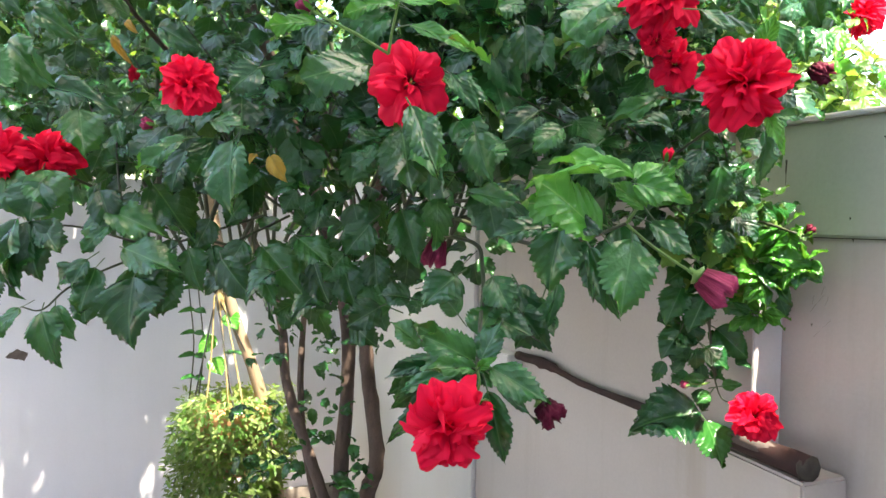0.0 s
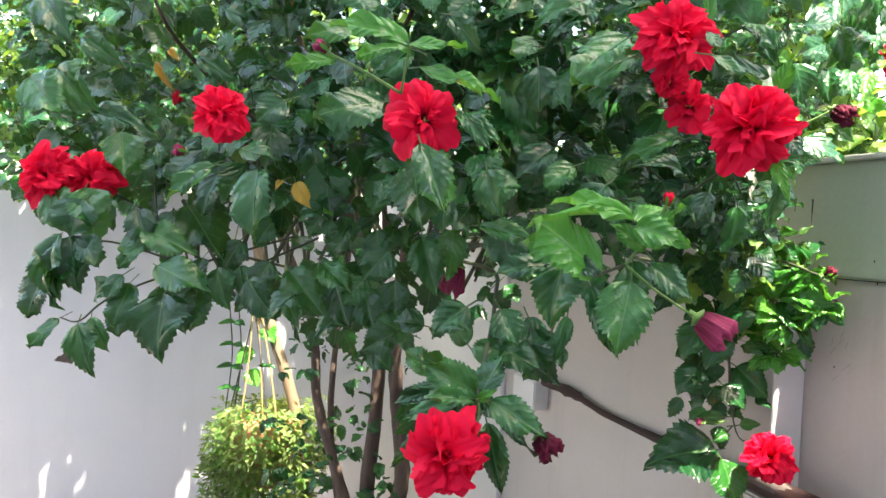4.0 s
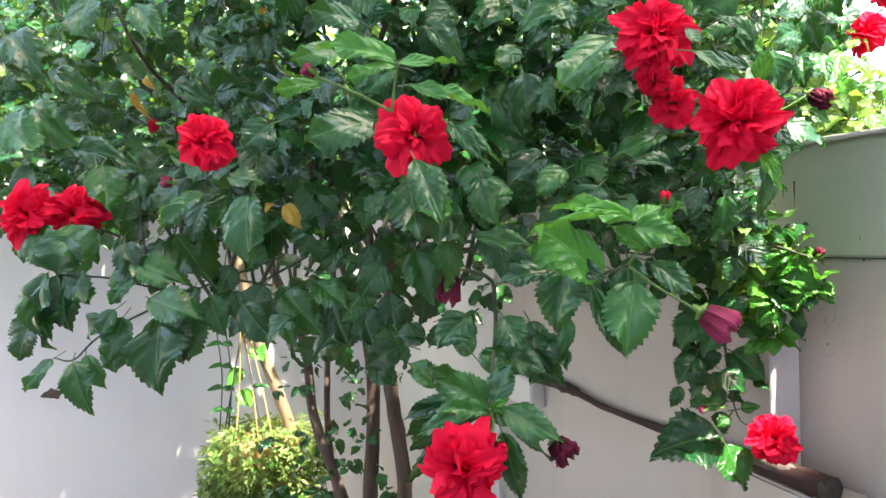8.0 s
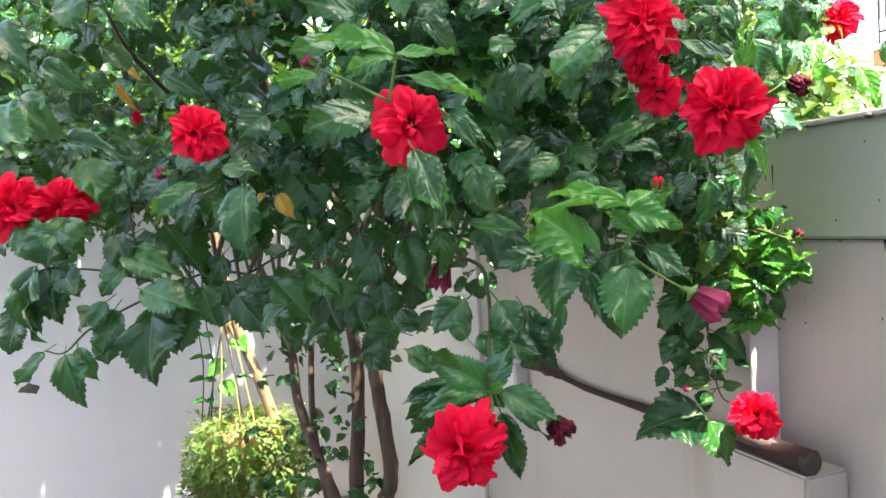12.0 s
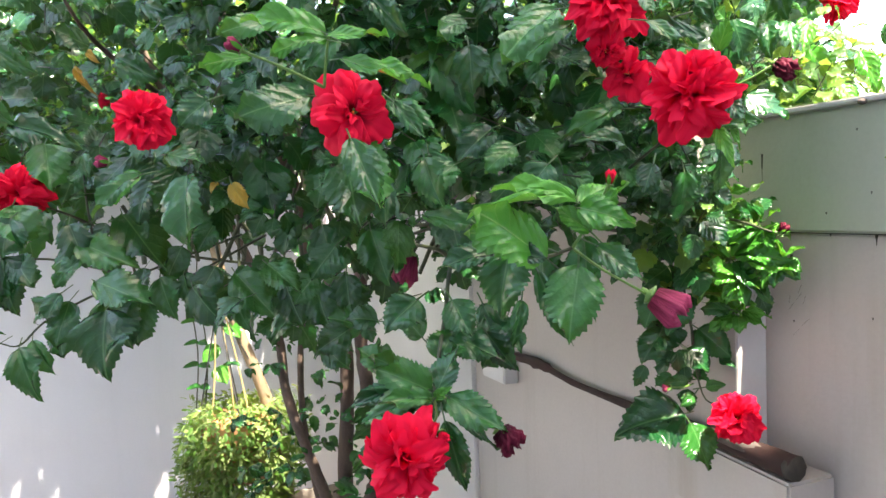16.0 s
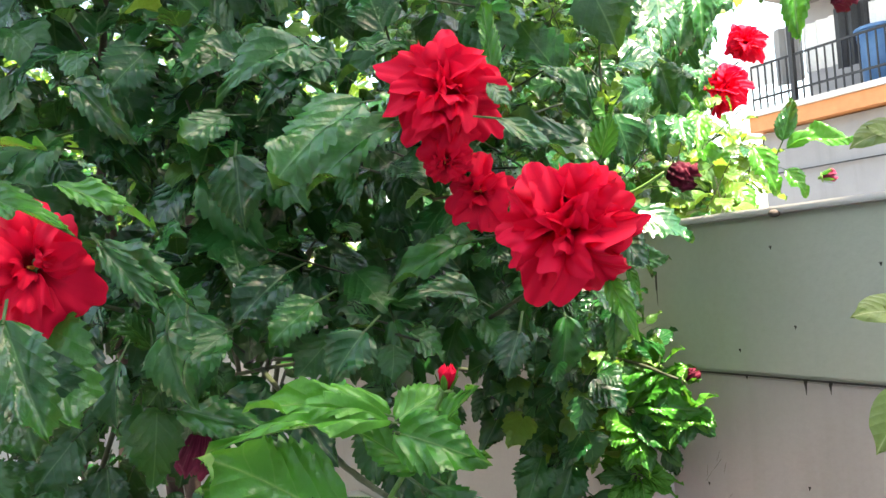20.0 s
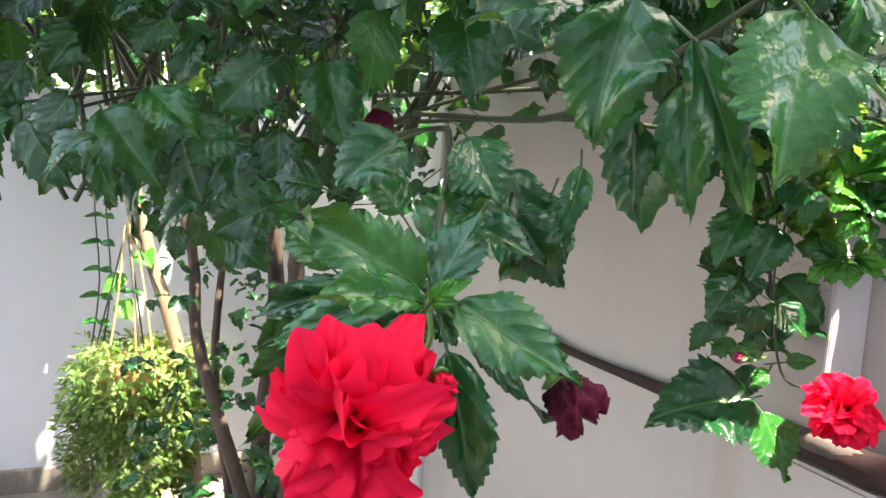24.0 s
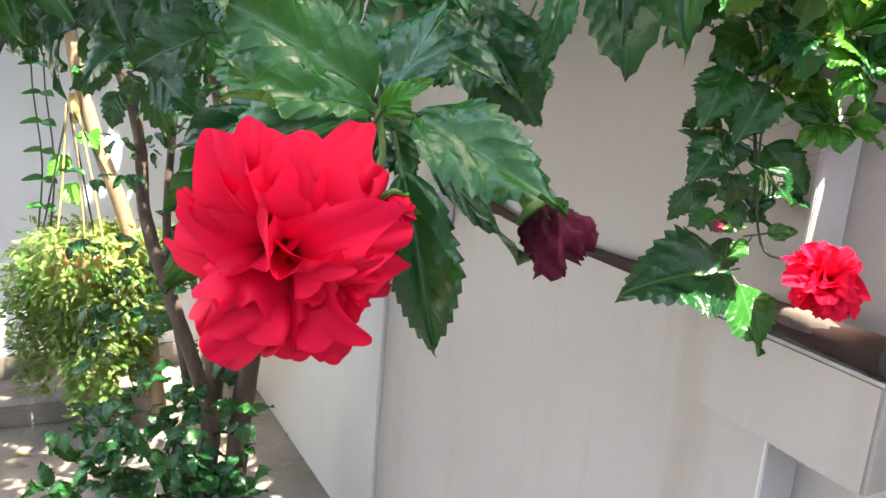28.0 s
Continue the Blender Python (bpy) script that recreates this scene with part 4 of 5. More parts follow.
key_leaf((-0.364, 1.170, 1.791), (-0.405, 1.144, 1.749), 1.20, "dark")
key_leaf((-0.080, 1.106, 1.919), (-0.020, 1.072, 1.868), 0.55, "dark")
key_leaf((0.450, 1.271, 1.912), (0.394, 1.245, 1.965), 0.73, "glossy")
key_leaf((0.321, 1.154, 1.908), (0.342, 1.136, 1.876), 0.84, "glossy")
key_leaf((0.320, 1.113, 1.863), (0.389, 1.080, 1.814), 0.35, "glossy")
key_leaf((0.414, 1.062, 1.744), (0.448, 1.045, 1.703), 0.78, "dark")
key_leaf((0.405, 1.060, 1.700), (0.419, 1.021, 1.652), 0.44, "young_lit")
key_leaf((0.137, 1.133, 1.953), (0.062, 1.072, 1.915), 0.79, "glossy")
key_leaf((0.088, 1.177, 1.937), (0.045, 1.122, 1.965), 0.98, "dark")
key_leaf((0.060, 1.122, 1.884), (0.023, 1.077, 1.853), 0.79, "glossy")
key_leaf((0.194, 1.068, 1.876), (0.112, 1.006, 1.810), 0.76, "glossy")
key_leaf((0.146, 1.235, 1.969), (0.074, 1.185, 1.922), 0.90, "dark")
key_leaf((-0.003, 1.265, 1.858), (0.065, 1.221, 1.769), 0.77, "dark")
key_leaf((0.064, 1.122, 1.844), (0.075, 1.102, 1.774), 0.97, "dark")
key_leaf((-0.059, 1.261, 1.999), (-0.096, 1.225, 1.942), 1.04, "dark")
key_leaf((-0.004, 1.317, 1.960), (-0.062, 1.269, 1.906), 0.89, "dark")
key_leaf((-0.778, 1.326, 2.080), (-0.783, 1.273, 1.985), 0.81, "dark")
key_leaf((-1.001, 1.399, 2.041), (-0.912, 1.358, 1.956), 0.85, "dark")
key_leaf((-0.909, 1.409, 1.955), (-0.811, 1.369, 1.908), 0.60, "dark")
key_leaf((-0.957, 1.403, 1.945), (-0.992, 1.349, 1.976), 1.32, "dark")
key_leaf((-0.771, 1.526, 1.972), (-0.818, 1.471, 2.000), 1.08, "dark")
key_leaf((-0.663, 1.438, 1.925), (-0.573, 1.398, 1.890), 0.66, "dark")
key_leaf((-0.651, 1.543, 2.057), (-0.551, 1.504, 2.017), 0.58, "dark")
key_leaf((-0.469, 1.565, 2.077), (-0.515, 1.508, 2.022), 0.73, "dark")
key_leaf((-0.741, 1.431, 2.093), (-0.666, 1.389, 2.013), 0.67, "dark")
key_leaf((-0.926, 1.355, 1.877), (-0.829, 1.315, 1.799), 0.77, "dark")
key_leaf((-0.949, 1.301, 1.847), (-0.863, 1.260, 1.781), 1.02, "dark")
key_leaf((0.035, 1.166, 1.671), (-0.017, 1.108, 1.625), 0.76, "dark")
key_leaf((-0.007, 1.110, 1.678), (0.016, 1.072, 1.614), 0.91, "dark")
key_leaf((0.092, 1.224, 1.730), (0.035, 1.176, 1.681), 0.86, "dark")
key_leaf((0.128, 1.177, 1.696), (0.081, 1.141, 1.659), 0.88, "glossy")
key_leaf((0.178, 1.132, 1.664), (0.141, 1.107, 1.620), 1.14, "dark")
key_leaf((0.293, 1.147, 1.687), (0.235, 1.100, 1.711), 0.75, "glossy")
key_leaf((0.326, 1.100, 1.656), (0.308, 1.077, 1.614), 0.89, "dark")
key_leaf((-0.398, 1.361, 1.443), (-0.450, 1.314, 1.406), 1.12, "dark")
key_leaf((-0.287, 1.476, 1.476), (-0.320, 1.431, 1.423), 1.15, "dark")
key_leaf((-0.219, 1.384, 1.538), (-0.260, 1.358, 1.474), 1.11, "dark")
key_leaf((-0.366, 1.416, 1.505), (-0.287, 1.375, 1.462), 0.86, "dark")
key_leaf((-0.534, 1.445, 1.460), (-0.464, 1.412, 1.381), 0.86, "dark")
key_leaf((-0.039, 1.203, 1.455), (-0.083, 1.157, 1.414), 1.18, "dark")
key_leaf((0.021, 1.160, 1.458), (0.057, 1.133, 1.407), 1.09, "dark")
key_leaf((0.315, 1.254, 1.864), (0.272, 1.241, 1.812), 0.62, "dark")
key_leaf((-0.180, 1.378, 1.973), (-0.084, 1.325, 1.887), 0.53, "glossy")
key_leaf((0.071, 1.311, 1.925), (0.006, 1.276, 1.912), 0.82, "glossy")
key_leaf((0.046, 1.248, 2.005), (0.151, 1.203, 1.943), 0.44, "glossy")
key_leaf((0.181, 1.297, 2.006), (0.244, 1.253, 1.982), 0.55, "dark")
key_leaf((0.052, 1.368, 1.834), (0.120, 1.311, 1.843), 0.62, "dark")
key_leaf((0.112, 1.412, 1.860), (0.170, 1.369, 1.815), 0.58, "dark")
key_leaf((0.116, 1.271, 1.684), (0.055, 1.227, 1.661), 0.52, "dark")
key_leaf((0.203, 1.265, 1.667), (0.218, 1.237, 1.606), 0.61, "glossy")
key_leaf((0.310, 1.307, 1.660), (0.341, 1.266, 1.621), 0.82, "glossy")
key_leaf((0.290, 1.357, 1.687), (0.244, 1.333, 1.649), 0.87, "dark")
key_leaf((-0.023, 1.187, 1.593), (0.083, 1.129, 1.579), 0.42, "glossy")
key_leaf((-0.061, 1.129, 1.328), (-0.144, 1.104, 1.304), 0.51, "dark")
key_leaf((-0.062, 1.136, 1.316), (-0.137, 1.108, 1.274), 0.52, "dark")
key_leaf((-0.099, 1.232, 1.330), (-0.148, 1.223, 1.378), 0.97, "dark")
key_leaf((-0.014, 1.080, 1.344), (-0.090, 1.051, 1.393), 0.57, "glossy")
key_leaf((0.001, 1.136, 1.367), (0.023, 1.148, 1.422), 1.29, "glossy")
key_leaf((0.007, 1.223, 1.392), (0.105, 1.194, 1.361), 0.66, "dark")
key_leaf((0.063, 1.273, 1.436), (0.106, 1.234, 1.355), 0.69, "dark")
key_leaf((0.130, 1.253, 1.444), (0.120, 1.217, 1.371), 0.45, "dark")
key_leaf((-0.192, 1.477, 1.366), (-0.260, 1.454, 1.394), 1.30, "dark")
key_leaf((-0.381, 1.689, 1.386), (-0.452, 1.627, 1.326), 1.01, "dark")
key_leaf((-0.526, 1.802, 1.422), (-0.549, 1.727, 1.311), 0.74, "dark")
key_leaf((-0.289, 1.596, 1.436), (-0.286, 1.530, 1.366), 0.96, "dark")
key_leaf((-0.469, 1.808, 1.452), (-0.464, 1.738, 1.366), 1.01, "dark")
key_leaf((-0.615, 1.860, 1.445), (-0.614, 1.789, 1.356), 1.03, "dark")
key_leaf((-0.227, 1.598, 1.449), (-0.234, 1.531, 1.377), 1.03, "dark")
key_leaf((-0.037, 1.223, 1.388), (-0.064, 1.212, 1.426), 1.35, "dark")
key_leaf((0.282, 1.652, 1.506), (0.241, 1.600, 1.449), 1.01, "dark")
key_leaf((0.371, 1.651, 1.507), (0.328, 1.595, 1.435), 0.78, "dark")
key_leaf((0.443, 1.659, 1.456), (0.386, 1.631, 1.414), 1.19, "dark")
key_leaf((0.424, 1.650, 1.410), (0.386, 1.613, 1.334), 0.98, "dark")
key_leaf((0.471, 1.645, 1.392), (0.439, 1.609, 1.317), 1.02, "dark")
key_leaf((0.417, 1.629, 1.313), (0.377, 1.597, 1.261), 1.11, "dark")
key_leaf((0.473, 1.621, 1.281), (0.513, 1.591, 1.243), 1.29, "dark")
key_leaf((0.589, 1.727, 1.592), (0.638, 1.691, 1.581), 0.84, "young_lit")
key_leaf((0.583, 1.728, 1.583), (0.603, 1.694, 1.539), 0.92, "young_lit")
key_leaf((0.579, 1.728, 1.582), (0.578, 1.695, 1.540), 1.02, "young_lit")
key_leaf((0.567, 1.728, 1.587), (0.508, 1.697, 1.553), 0.54, "young_lit")
key_leaf((0.565, 1.728, 1.595), (0.512, 1.695, 1.592), 0.77, "young_lit")
key_leaf((0.569, 1.728, 1.603), (0.537, 1.693, 1.620), 0.84, "young_lit")
key_leaf((0.577, 1.727, 1.606), (0.564, 1.691, 1.650), 0.88, "young_lit")
key_leaf((0.585, 1.727, 1.603), (0.613, 1.689, 1.633), 0.73, "young_lit")
key_leaf((0.641, 1.637, 1.538), (0.676, 1.601, 1.531), 0.79, "young_lit")
key_leaf((0.636, 1.638, 1.530), (0.650, 1.603, 1.495), 0.85, "young_lit")
key_leaf((0.626, 1.638, 1.529), (0.595, 1.607, 1.473), 0.63, "young_lit")
key_leaf((0.620, 1.638, 1.534), (0.555, 1.607, 1.510), 0.68, "young_lit")
key_leaf((0.618, 1.638, 1.539), (0.532, 1.607, 1.534), 0.57, "young_lit")
key_leaf((0.624, 1.637, 1.550), (0.577, 1.602, 1.597), 0.60, "young_lit")
key_leaf((0.630, 1.637, 1.551), (0.618, 1.601, 1.585), 0.84, "young_lit")
key_leaf((0.636, 1.637, 1.549), (0.656, 1.600, 1.577), 1.00, "young_lit")
key_leaf((0.599, 1.643, 1.440), (0.612, 1.606, 1.483), 0.79, "young_lit")
key_leaf((0.604, 1.643, 1.435), (0.653, 1.605, 1.457), 0.74, "young_lit")
key_leaf((0.605, 1.643, 1.428), (0.650, 1.607, 1.422), 0.90, "young_lit")
key_leaf((0.603, 1.643, 1.423), (0.652, 1.608, 1.391), 0.59, "young_lit")
key_leaf((0.595, 1.644, 1.418), (0.595, 1.611, 1.367), 0.66, "young_lit")
key_leaf((0.589, 1.644, 1.419), (0.556, 1.612, 1.385), 0.88, "young_lit")
key_leaf((0.586, 1.644, 1.421), (0.547, 1.612, 1.400), 0.79, "young_lit")
key_leaf((0.583, 1.644, 1.431), (0.526, 1.611, 1.436), 0.81, "young_lit")
key_leaf((0.585, 1.644, 1.437), (0.519, 1.610, 1.472), 0.56, "young_lit")
key_leaf((0.662, 1.619, 1.477), (0.658, 1.582, 1.514), 0.96, "young_lit")
key_leaf((0.668, 1.619, 1.474), (0.695, 1.581, 1.504), 0.91, "young_lit")
key_leaf((0.671, 1.619, 1.463), (0.694, 1.583, 1.457), 1.23, "young_lit")
key_leaf((0.669, 1.619, 1.460), (0.695, 1.584, 1.439), 0.98, "young_lit")
key_leaf((0.659, 1.620, 1.455), (0.644, 1.587, 1.420), 1.04, "young_lit")
key_leaf((0.653, 1.620, 1.457), (0.616, 1.588, 1.429), 0.76, "young_lit")
key_leaf((0.597, 1.676, 1.364), (0.613, 1.640, 1.384), 0.94, "young_lit")
key_leaf((0.600, 1.676, 1.355), (0.653, 1.639, 1.352), 0.64, "young_lit")
key_leaf((0.599, 1.677, 1.351), (0.645, 1.641, 1.329), 0.77, "young_lit")
key_leaf((0.592, 1.677, 1.345), (0.594, 1.643, 1.318), 1.13, "young_lit")
key_leaf((0.583, 1.678, 1.347), (0.550, 1.645, 1.318), 0.84, "young_lit")
key_leaf((0.580, 1.678, 1.349), (0.523, 1.646, 1.322), 0.56, "young_lit")
key_leaf((0.577, 1.677, 1.358), (0.508, 1.645, 1.366), 0.54, "young_lit")
key_leaf((-0.409, 1.364, 1.663), (-0.374, 1.347, 1.617), 0.74, "yellow")
key_leaf((-0.480, 1.463, 2.083), (-0.463, 1.444, 2.037), 0.48, "yellow")
key_leaf((-0.834, 1.569, 1.939), (-0.786, 1.543, 1.882), 0.35, "yellow")
key_leaf((-0.803, 1.573, 1.971), (-0.772, 1.546, 1.951), 0.53, "yellow")
key_leaf((-0.436, 1.360, 1.666), (-0.440, 1.339, 1.652), 0.82, "yellow")
key_leaf((-0.018, 1.127, 1.334), (-0.137, 1.108, 1.298), 0.46, "dark")
key_leaf((-0.020, 1.136, 1.326), (-0.127, 1.102, 1.269), 0.46, "dark")
key_leaf((-0.008, 1.116, 1.331), (-0.061, 1.086, 1.288), 0.68, "dark")
key_leaf((-0.001, 1.096, 1.328), (-0.008, 1.085, 1.281), 0.92, "dark")
key_leaf((0.002, 1.096, 1.332), (0.028, 1.089, 1.294), 0.86, "dark")
key_leaf((0.019, 1.232, 1.394), (0.069, 1.204, 1.357), 1.07, "dark")
key_leaf((0.005, 1.162, 1.399), (0.053, 1.157, 1.421), 1.13, "dark")
key_leaf((0.070, 1.233, 1.393), (0.119, 1.200, 1.335), 0.81, "dark")
key_leaf((0.105, 1.258, 1.416), (0.086, 1.227, 1.367), 0.93, "dark")
key_leaf((-0.193, 1.360, 1.382), (-0.248, 1.321, 1.345), 1.05, "dark")
key_leaf((-0.130, 1.314, 1.404), (-0.185, 1.296, 1.417), 1.28, "dark")
key_leaf((-0.255, 1.402, 1.340), (-0.197, 1.375, 1.305), 0.97, "dark")

key_leaf((-1.045, 1.520, 1.633), (-0.985, 1.485, 1.544), 1.05, "dark")
key_leaf((-0.965, 1.520, 1.641), (-0.916, 1.485, 1.552), 1.20, "dark")
key_leaf((-1.005, 1.500, 1.536), (-1.054, 1.465, 1.369), 0.85, "dark")
key_leaf((-0.984, 1.500, 1.531), (-0.949, 1.465, 1.411), 1.20, "dark")
key_leaf((-1.055, 1.510, 1.496), (-0.996, 1.475, 1.398), 1.00, "dark")
key_leaf((-0.958, 1.500, 1.530), (-0.890, 1.465, 1.468), 0.90, "dark")
key_leaf((-0.731, 1.460, 1.438), (-0.656, 1.425, 1.347), 1.10, "dark")
key_leaf((-0.829, 1.460, 1.452), (-0.851, 1.425, 1.399), 0.95, "dark")
key_leaf((-0.816, 1.470, 1.435), (-0.831, 1.435, 1.340), 0.95, "dark")
key_leaf((-0.791, 1.470, 1.558), (-0.644, 1.435, 1.514), 0.60, "glossy")
key_leaf((-0.803, 1.460, 1.547), (-0.809, 1.425, 1.493), 0.90, "glossy")
key_leaf((-0.773, 1.450, 1.528), (-0.820, 1.415, 1.472), 0.80, "dark")
key_leaf((-0.716, 1.520, 1.613), (-0.601, 1.485, 1.501), 0.95, "dark")
key_leaf((-0.757, 1.530, 1.594), (-0.782, 1.495, 1.541), 1.00, "dark")
key_leaf((-0.630, 1.500, 1.477), (-0.589, 1.465, 1.398), 1.00, "dark")
key_leaf((-0.581, 1.510, 1.483), (-0.557, 1.475, 1.417), 1.00, "dark")
key_leaf((-0.507, 1.500, 1.497), (-0.536, 1.465, 1.425), 1.00, "dark")
key_leaf((-0.464, 1.500, 1.481), (-0.372, 1.465, 1.406), 0.90, "dark")
key_leaf((-0.470, 1.490, 1.436), (-0.423, 1.455, 1.368), 0.60, "dark")
key_leaf((-0.364, 1.520, 1.453), (-0.322, 1.485, 1.369), 0.90, "dark")
key_leaf((-0.301, 1.520, 1.451), (-0.265, 1.485, 1.364), 1.00, "dark")
key_leaf((-0.234, 1.520, 1.472), (-0.218, 1.485, 1.393), 1.00, "dark")
key_leaf((-0.401, 1.540, 1.487), (-0.361, 1.505, 1.420), 0.90, "dark")
key_leaf((-0.596, 1.540, 1.540), (-0.617, 1.505, 1.465), 1.00, "dark")
key_leaf((-0.678, 1.530, 1.496), (-0.680, 1.495, 1.428), 1.00, "dark")
key_leaf((-0.587, 1.360, 1.692), (-0.654, 1.325, 1.633), 0.55, "young_lit")
key_leaf((-0.869, 1.500, 1.769), (-0.830, 1.465, 1.666), 1.00, "dark")
key_leaf((-0.611, 1.450, 1.681), (-0.637, 1.415, 1.592), 0.90, "dark")
key_leaf((-0.514, 1.550, 1.600), (-0.553, 1.515, 1.525), 0.90, "dark")
key_leaf((-0.394, 1.500, 1.688), (-0.356, 1.465, 1.588), 0.90, "dark")
key_leaf((-0.336, 1.500, 1.587), (-0.359, 1.465, 1.514), 0.90, "dark")
key_leaf((-0.280, 1.520, 1.577), (-0.251, 1.485, 1.495), 0.90, "dark")
key_leaf((-0.784, 1.500, 1.713), (-0.798, 1.465, 1.682), 0.80, "dark")
key_leaf((-0.783, 1.500, 1.659), (-0.799, 1.465, 1.651), 0.70, "dark")
key_leaf((-0.786, 1.500, 1.741), (-0.755, 1.465, 1.704), 0.80, "dark")
key_leaf((-0.780, 1.500, 1.596), (-0.790, 1.465, 1.566), 0.80, "dark")
key_leaf((-0.823, 1.500, 1.613), (-0.843, 1.465, 1.545), 0.45, "dark")
key_leaf((-0.777, 1.500, 1.690), (-0.728, 1.465, 1.667), 0.70, "dark")


def open_to_sun(x, y, z):
    """The gap by the side wall that lets the sun down to the hanging sprigs."""
    reach = z - 1.5
    return 0.42 + 0.26 * reach < x < 0.85 + 0.26 * reach and 1.36 < y + 0.28 * reach < 1.85 and z > 1.45


def sun_shaft(x, y, z):
    """The gap through which the sun reaches the basket."""
    k = (z - GZ) / SUN_TO.z
    if math.hypot(x + 1.05 - SUN_TO.x * k, y - 2.9 - SUN_TO.y * k) < 0.32 and rng.random() < 0.6:
        return True
    k = (z - 0.45) / SUN_TO.z
    return math.hypot(x + 1.34 - SUN_TO.x * k, y - 3.68 - SUN_TO.y * k) < 0.22 + 0.32 * rng.random()


def clear_gap(x, y, z):
    """A gap in the crown beside the far blooms, through which the wall shows."""
    return 0.43 < -x / (y + 0.1) < 0.57 and -0.14 < (z - 1.62) / (y + 0.1) < 0.035 and rng.random() < 0.95


def crown():
    # face of the crown
    for k in range(400):
        z = 1.36 + 1.1 * rng.random() ** 0.9
        x = rng.uniform(-1.75, 0.48)
        y = front(x, z) + abs(rng.gauss(0, 0.22))
        if z < 1.66 and -0.75 < x < 0.0 and rng.random() < 0.88:
            continue
        if z < 1.7 and x < -0.68 and rng.random() < 0.95 or clear_gap(x, y, z):
            continue
        if open_to_sun(x, y, z) or (WALL_N.x * x + WALL_N.y * y) > 1.33 and z < 1.85 or x > 0.02 and y > 1.4 and z < 1.6 or x > 0.33 and z < 1.74:
            continue
        axis = (rng.uniform(-0.9, 0.9), -0.8, rng.uniform(-0.3, 0.9))
        sprig((x, y, z), axis, rng.randint(5, 8), rng.uniform(0.07, 0.11) * (0.85 if x < -0.5 and z > 1.85 else 1.0), near=y < 1.5 and z < 2.1, young_lit=1 if rng.random() < 0.25 else 0)
    # low sprigs beside the wall, below the large blooms
    for k in range(12):
        x, y, z = rng.uniform(0.33, 0.46), rng.uniform(1.34, 1.5), rng.uniform(1.58, 1.76)
        sprig((x, y, z), (rng.uniform(-0.5, 0.5), -0.8, rng.uniform(-0.2, 0.6)), 6, 0.062, shoot=0.08)
    for k in range(7):
        sprig((0.47 + rng.uniform(-0.03, 0.03), 1.47 + rng.uniform(-0.03, 0.03), rng.uniform(1.62, 1.73)), (rng.uniform(-0.4, 0.4), -0.8, 0.2), 6, 0.06, shoot=0.07)
    # inside and far side
    for k in range(800):
        x = rng.uniform(-2.4, 0.6)
        z = 1.52 + 1.25 * rng.random()
        y = front(x, z) + rng.uniform(0.3, 2.0)
        if (WALL_N.x * x + WALL_N.y * y) > 1.38 and z < 1.85 or open_to_sun(x, y, z) or (WALL_D.x * x + WALL_D.y * y) > 4.45 or sun_shaft(x, y, z):
            continue
        if z < 1.77 and y > 1.6 and rng.random() < (0.93 if -0.6 < x else 0.97) or x > 0.0 and z < 1.62 or clear_gap(x, y, z):
            continue
        axis = (rng.uniform(-0.8, 0.8), rng.uniform(-0.9, 0.3), rng.uniform(0.0, 1.0))
        sprig((x, y, z), axis, rng.randint(6, 9), rng.uniform(0.065, 0.095), young_lit=3 if z > 2.3 or x < -1.1 and y > 2.2 else 0)
    # top of the crown, added above the view to shade the left side
    for k in range(60):
        x, y, z = rng.uniform(-1.1, 0.0), rng.uniform(1.35, 2.2), rng.uniform(2.6, 3.0)
        sprig((x, y, z), (rng.uniform(-0.7, 0.7), -0.5, 0.7), 7, 0.115)
    # dark underside between the trunks and the face
    for k in range(14):
        x, y, z = rng.uniform(-0.85, 0.0), rng.uniform(1.65, 2.4), rng.uniform(1.32, 1.56)
        sprig((x, y, z), (rng.uniform(-0.8, 0.8), -0.7, rng.uniform(-0.4, 0.3)), rng.randint(4, 7), 0.08)
    # sunlit far left of the crown
    for k in range(430):
        x, y, z = rng.uniform(-3.4, -1.2), rng.uniform(2.3, 4.6), 1.8 + 1.15 * rng.random()
        if (WALL_D.x * x + WALL_D.y * y) > 4.5 or sun_shaft(x, y, z):
            continue
        sprig((x, y, z), (rng.uniform(-0.8, 0.8), rng.uniform(-0.9, 0.3), rng.uniform(0.0, 1.0)), 6, 0.08, young_lit=6 if rng.random() < 0.6 else 1)
    # crown over the back wall
    for k in range(260):
        v = wall_at(rng.uniform(-1.5, 0.6), rng.uniform(4.0, 4.95), rng.uniform(2.0, 2.9))
        if not sun_shaft(*v):
            sprig(v, (rng.uniform(-0.8, 0.8), -0.6, rng.uniform(0.0, 1.0)), 6, 0.085, young_lit=6 if rng.random() < 0.5 else 1)
    # close leaves along the top of the back wall
    for k in range(285):
        c = rng.uniform(-0.75, 1.15)
        v = wall_at(c, rng.uniform(3.75, 4.45), rng.uniform(1.95, 2.8))
        if c > 0.75 or not sun_shaft(*v):
            sprig(v, (rng.uniform(-0.8, 0.8), -0.5, rng.uniform(0.0, 0.6)), 7, 0.1, young_lit=7 if rng.random() < 0.45 else 0)
    # leaves added along the sun's way to shade the far corner
    for k in range(90):
        foot = wall_at(rng.uniform(0.8, 1.32), 4.64, rng.uniform(-0.1, 1.35))
        v = foot + SUN_TO * ((rng.uniform(1.95, 2.6) - foot.z) / SUN_TO.z)
        sprig(v, (rng.uniform(-0.8, 0.8), -0.5, rng.uniform(0.0, 0.6)), 7, 0.1)
    # hanging sprigs beside the wall, upper leaves in lighter green as painted sunlight
    for k in range(30):
        z = 1.62 - 0.42 * rng.random() ** 1.3
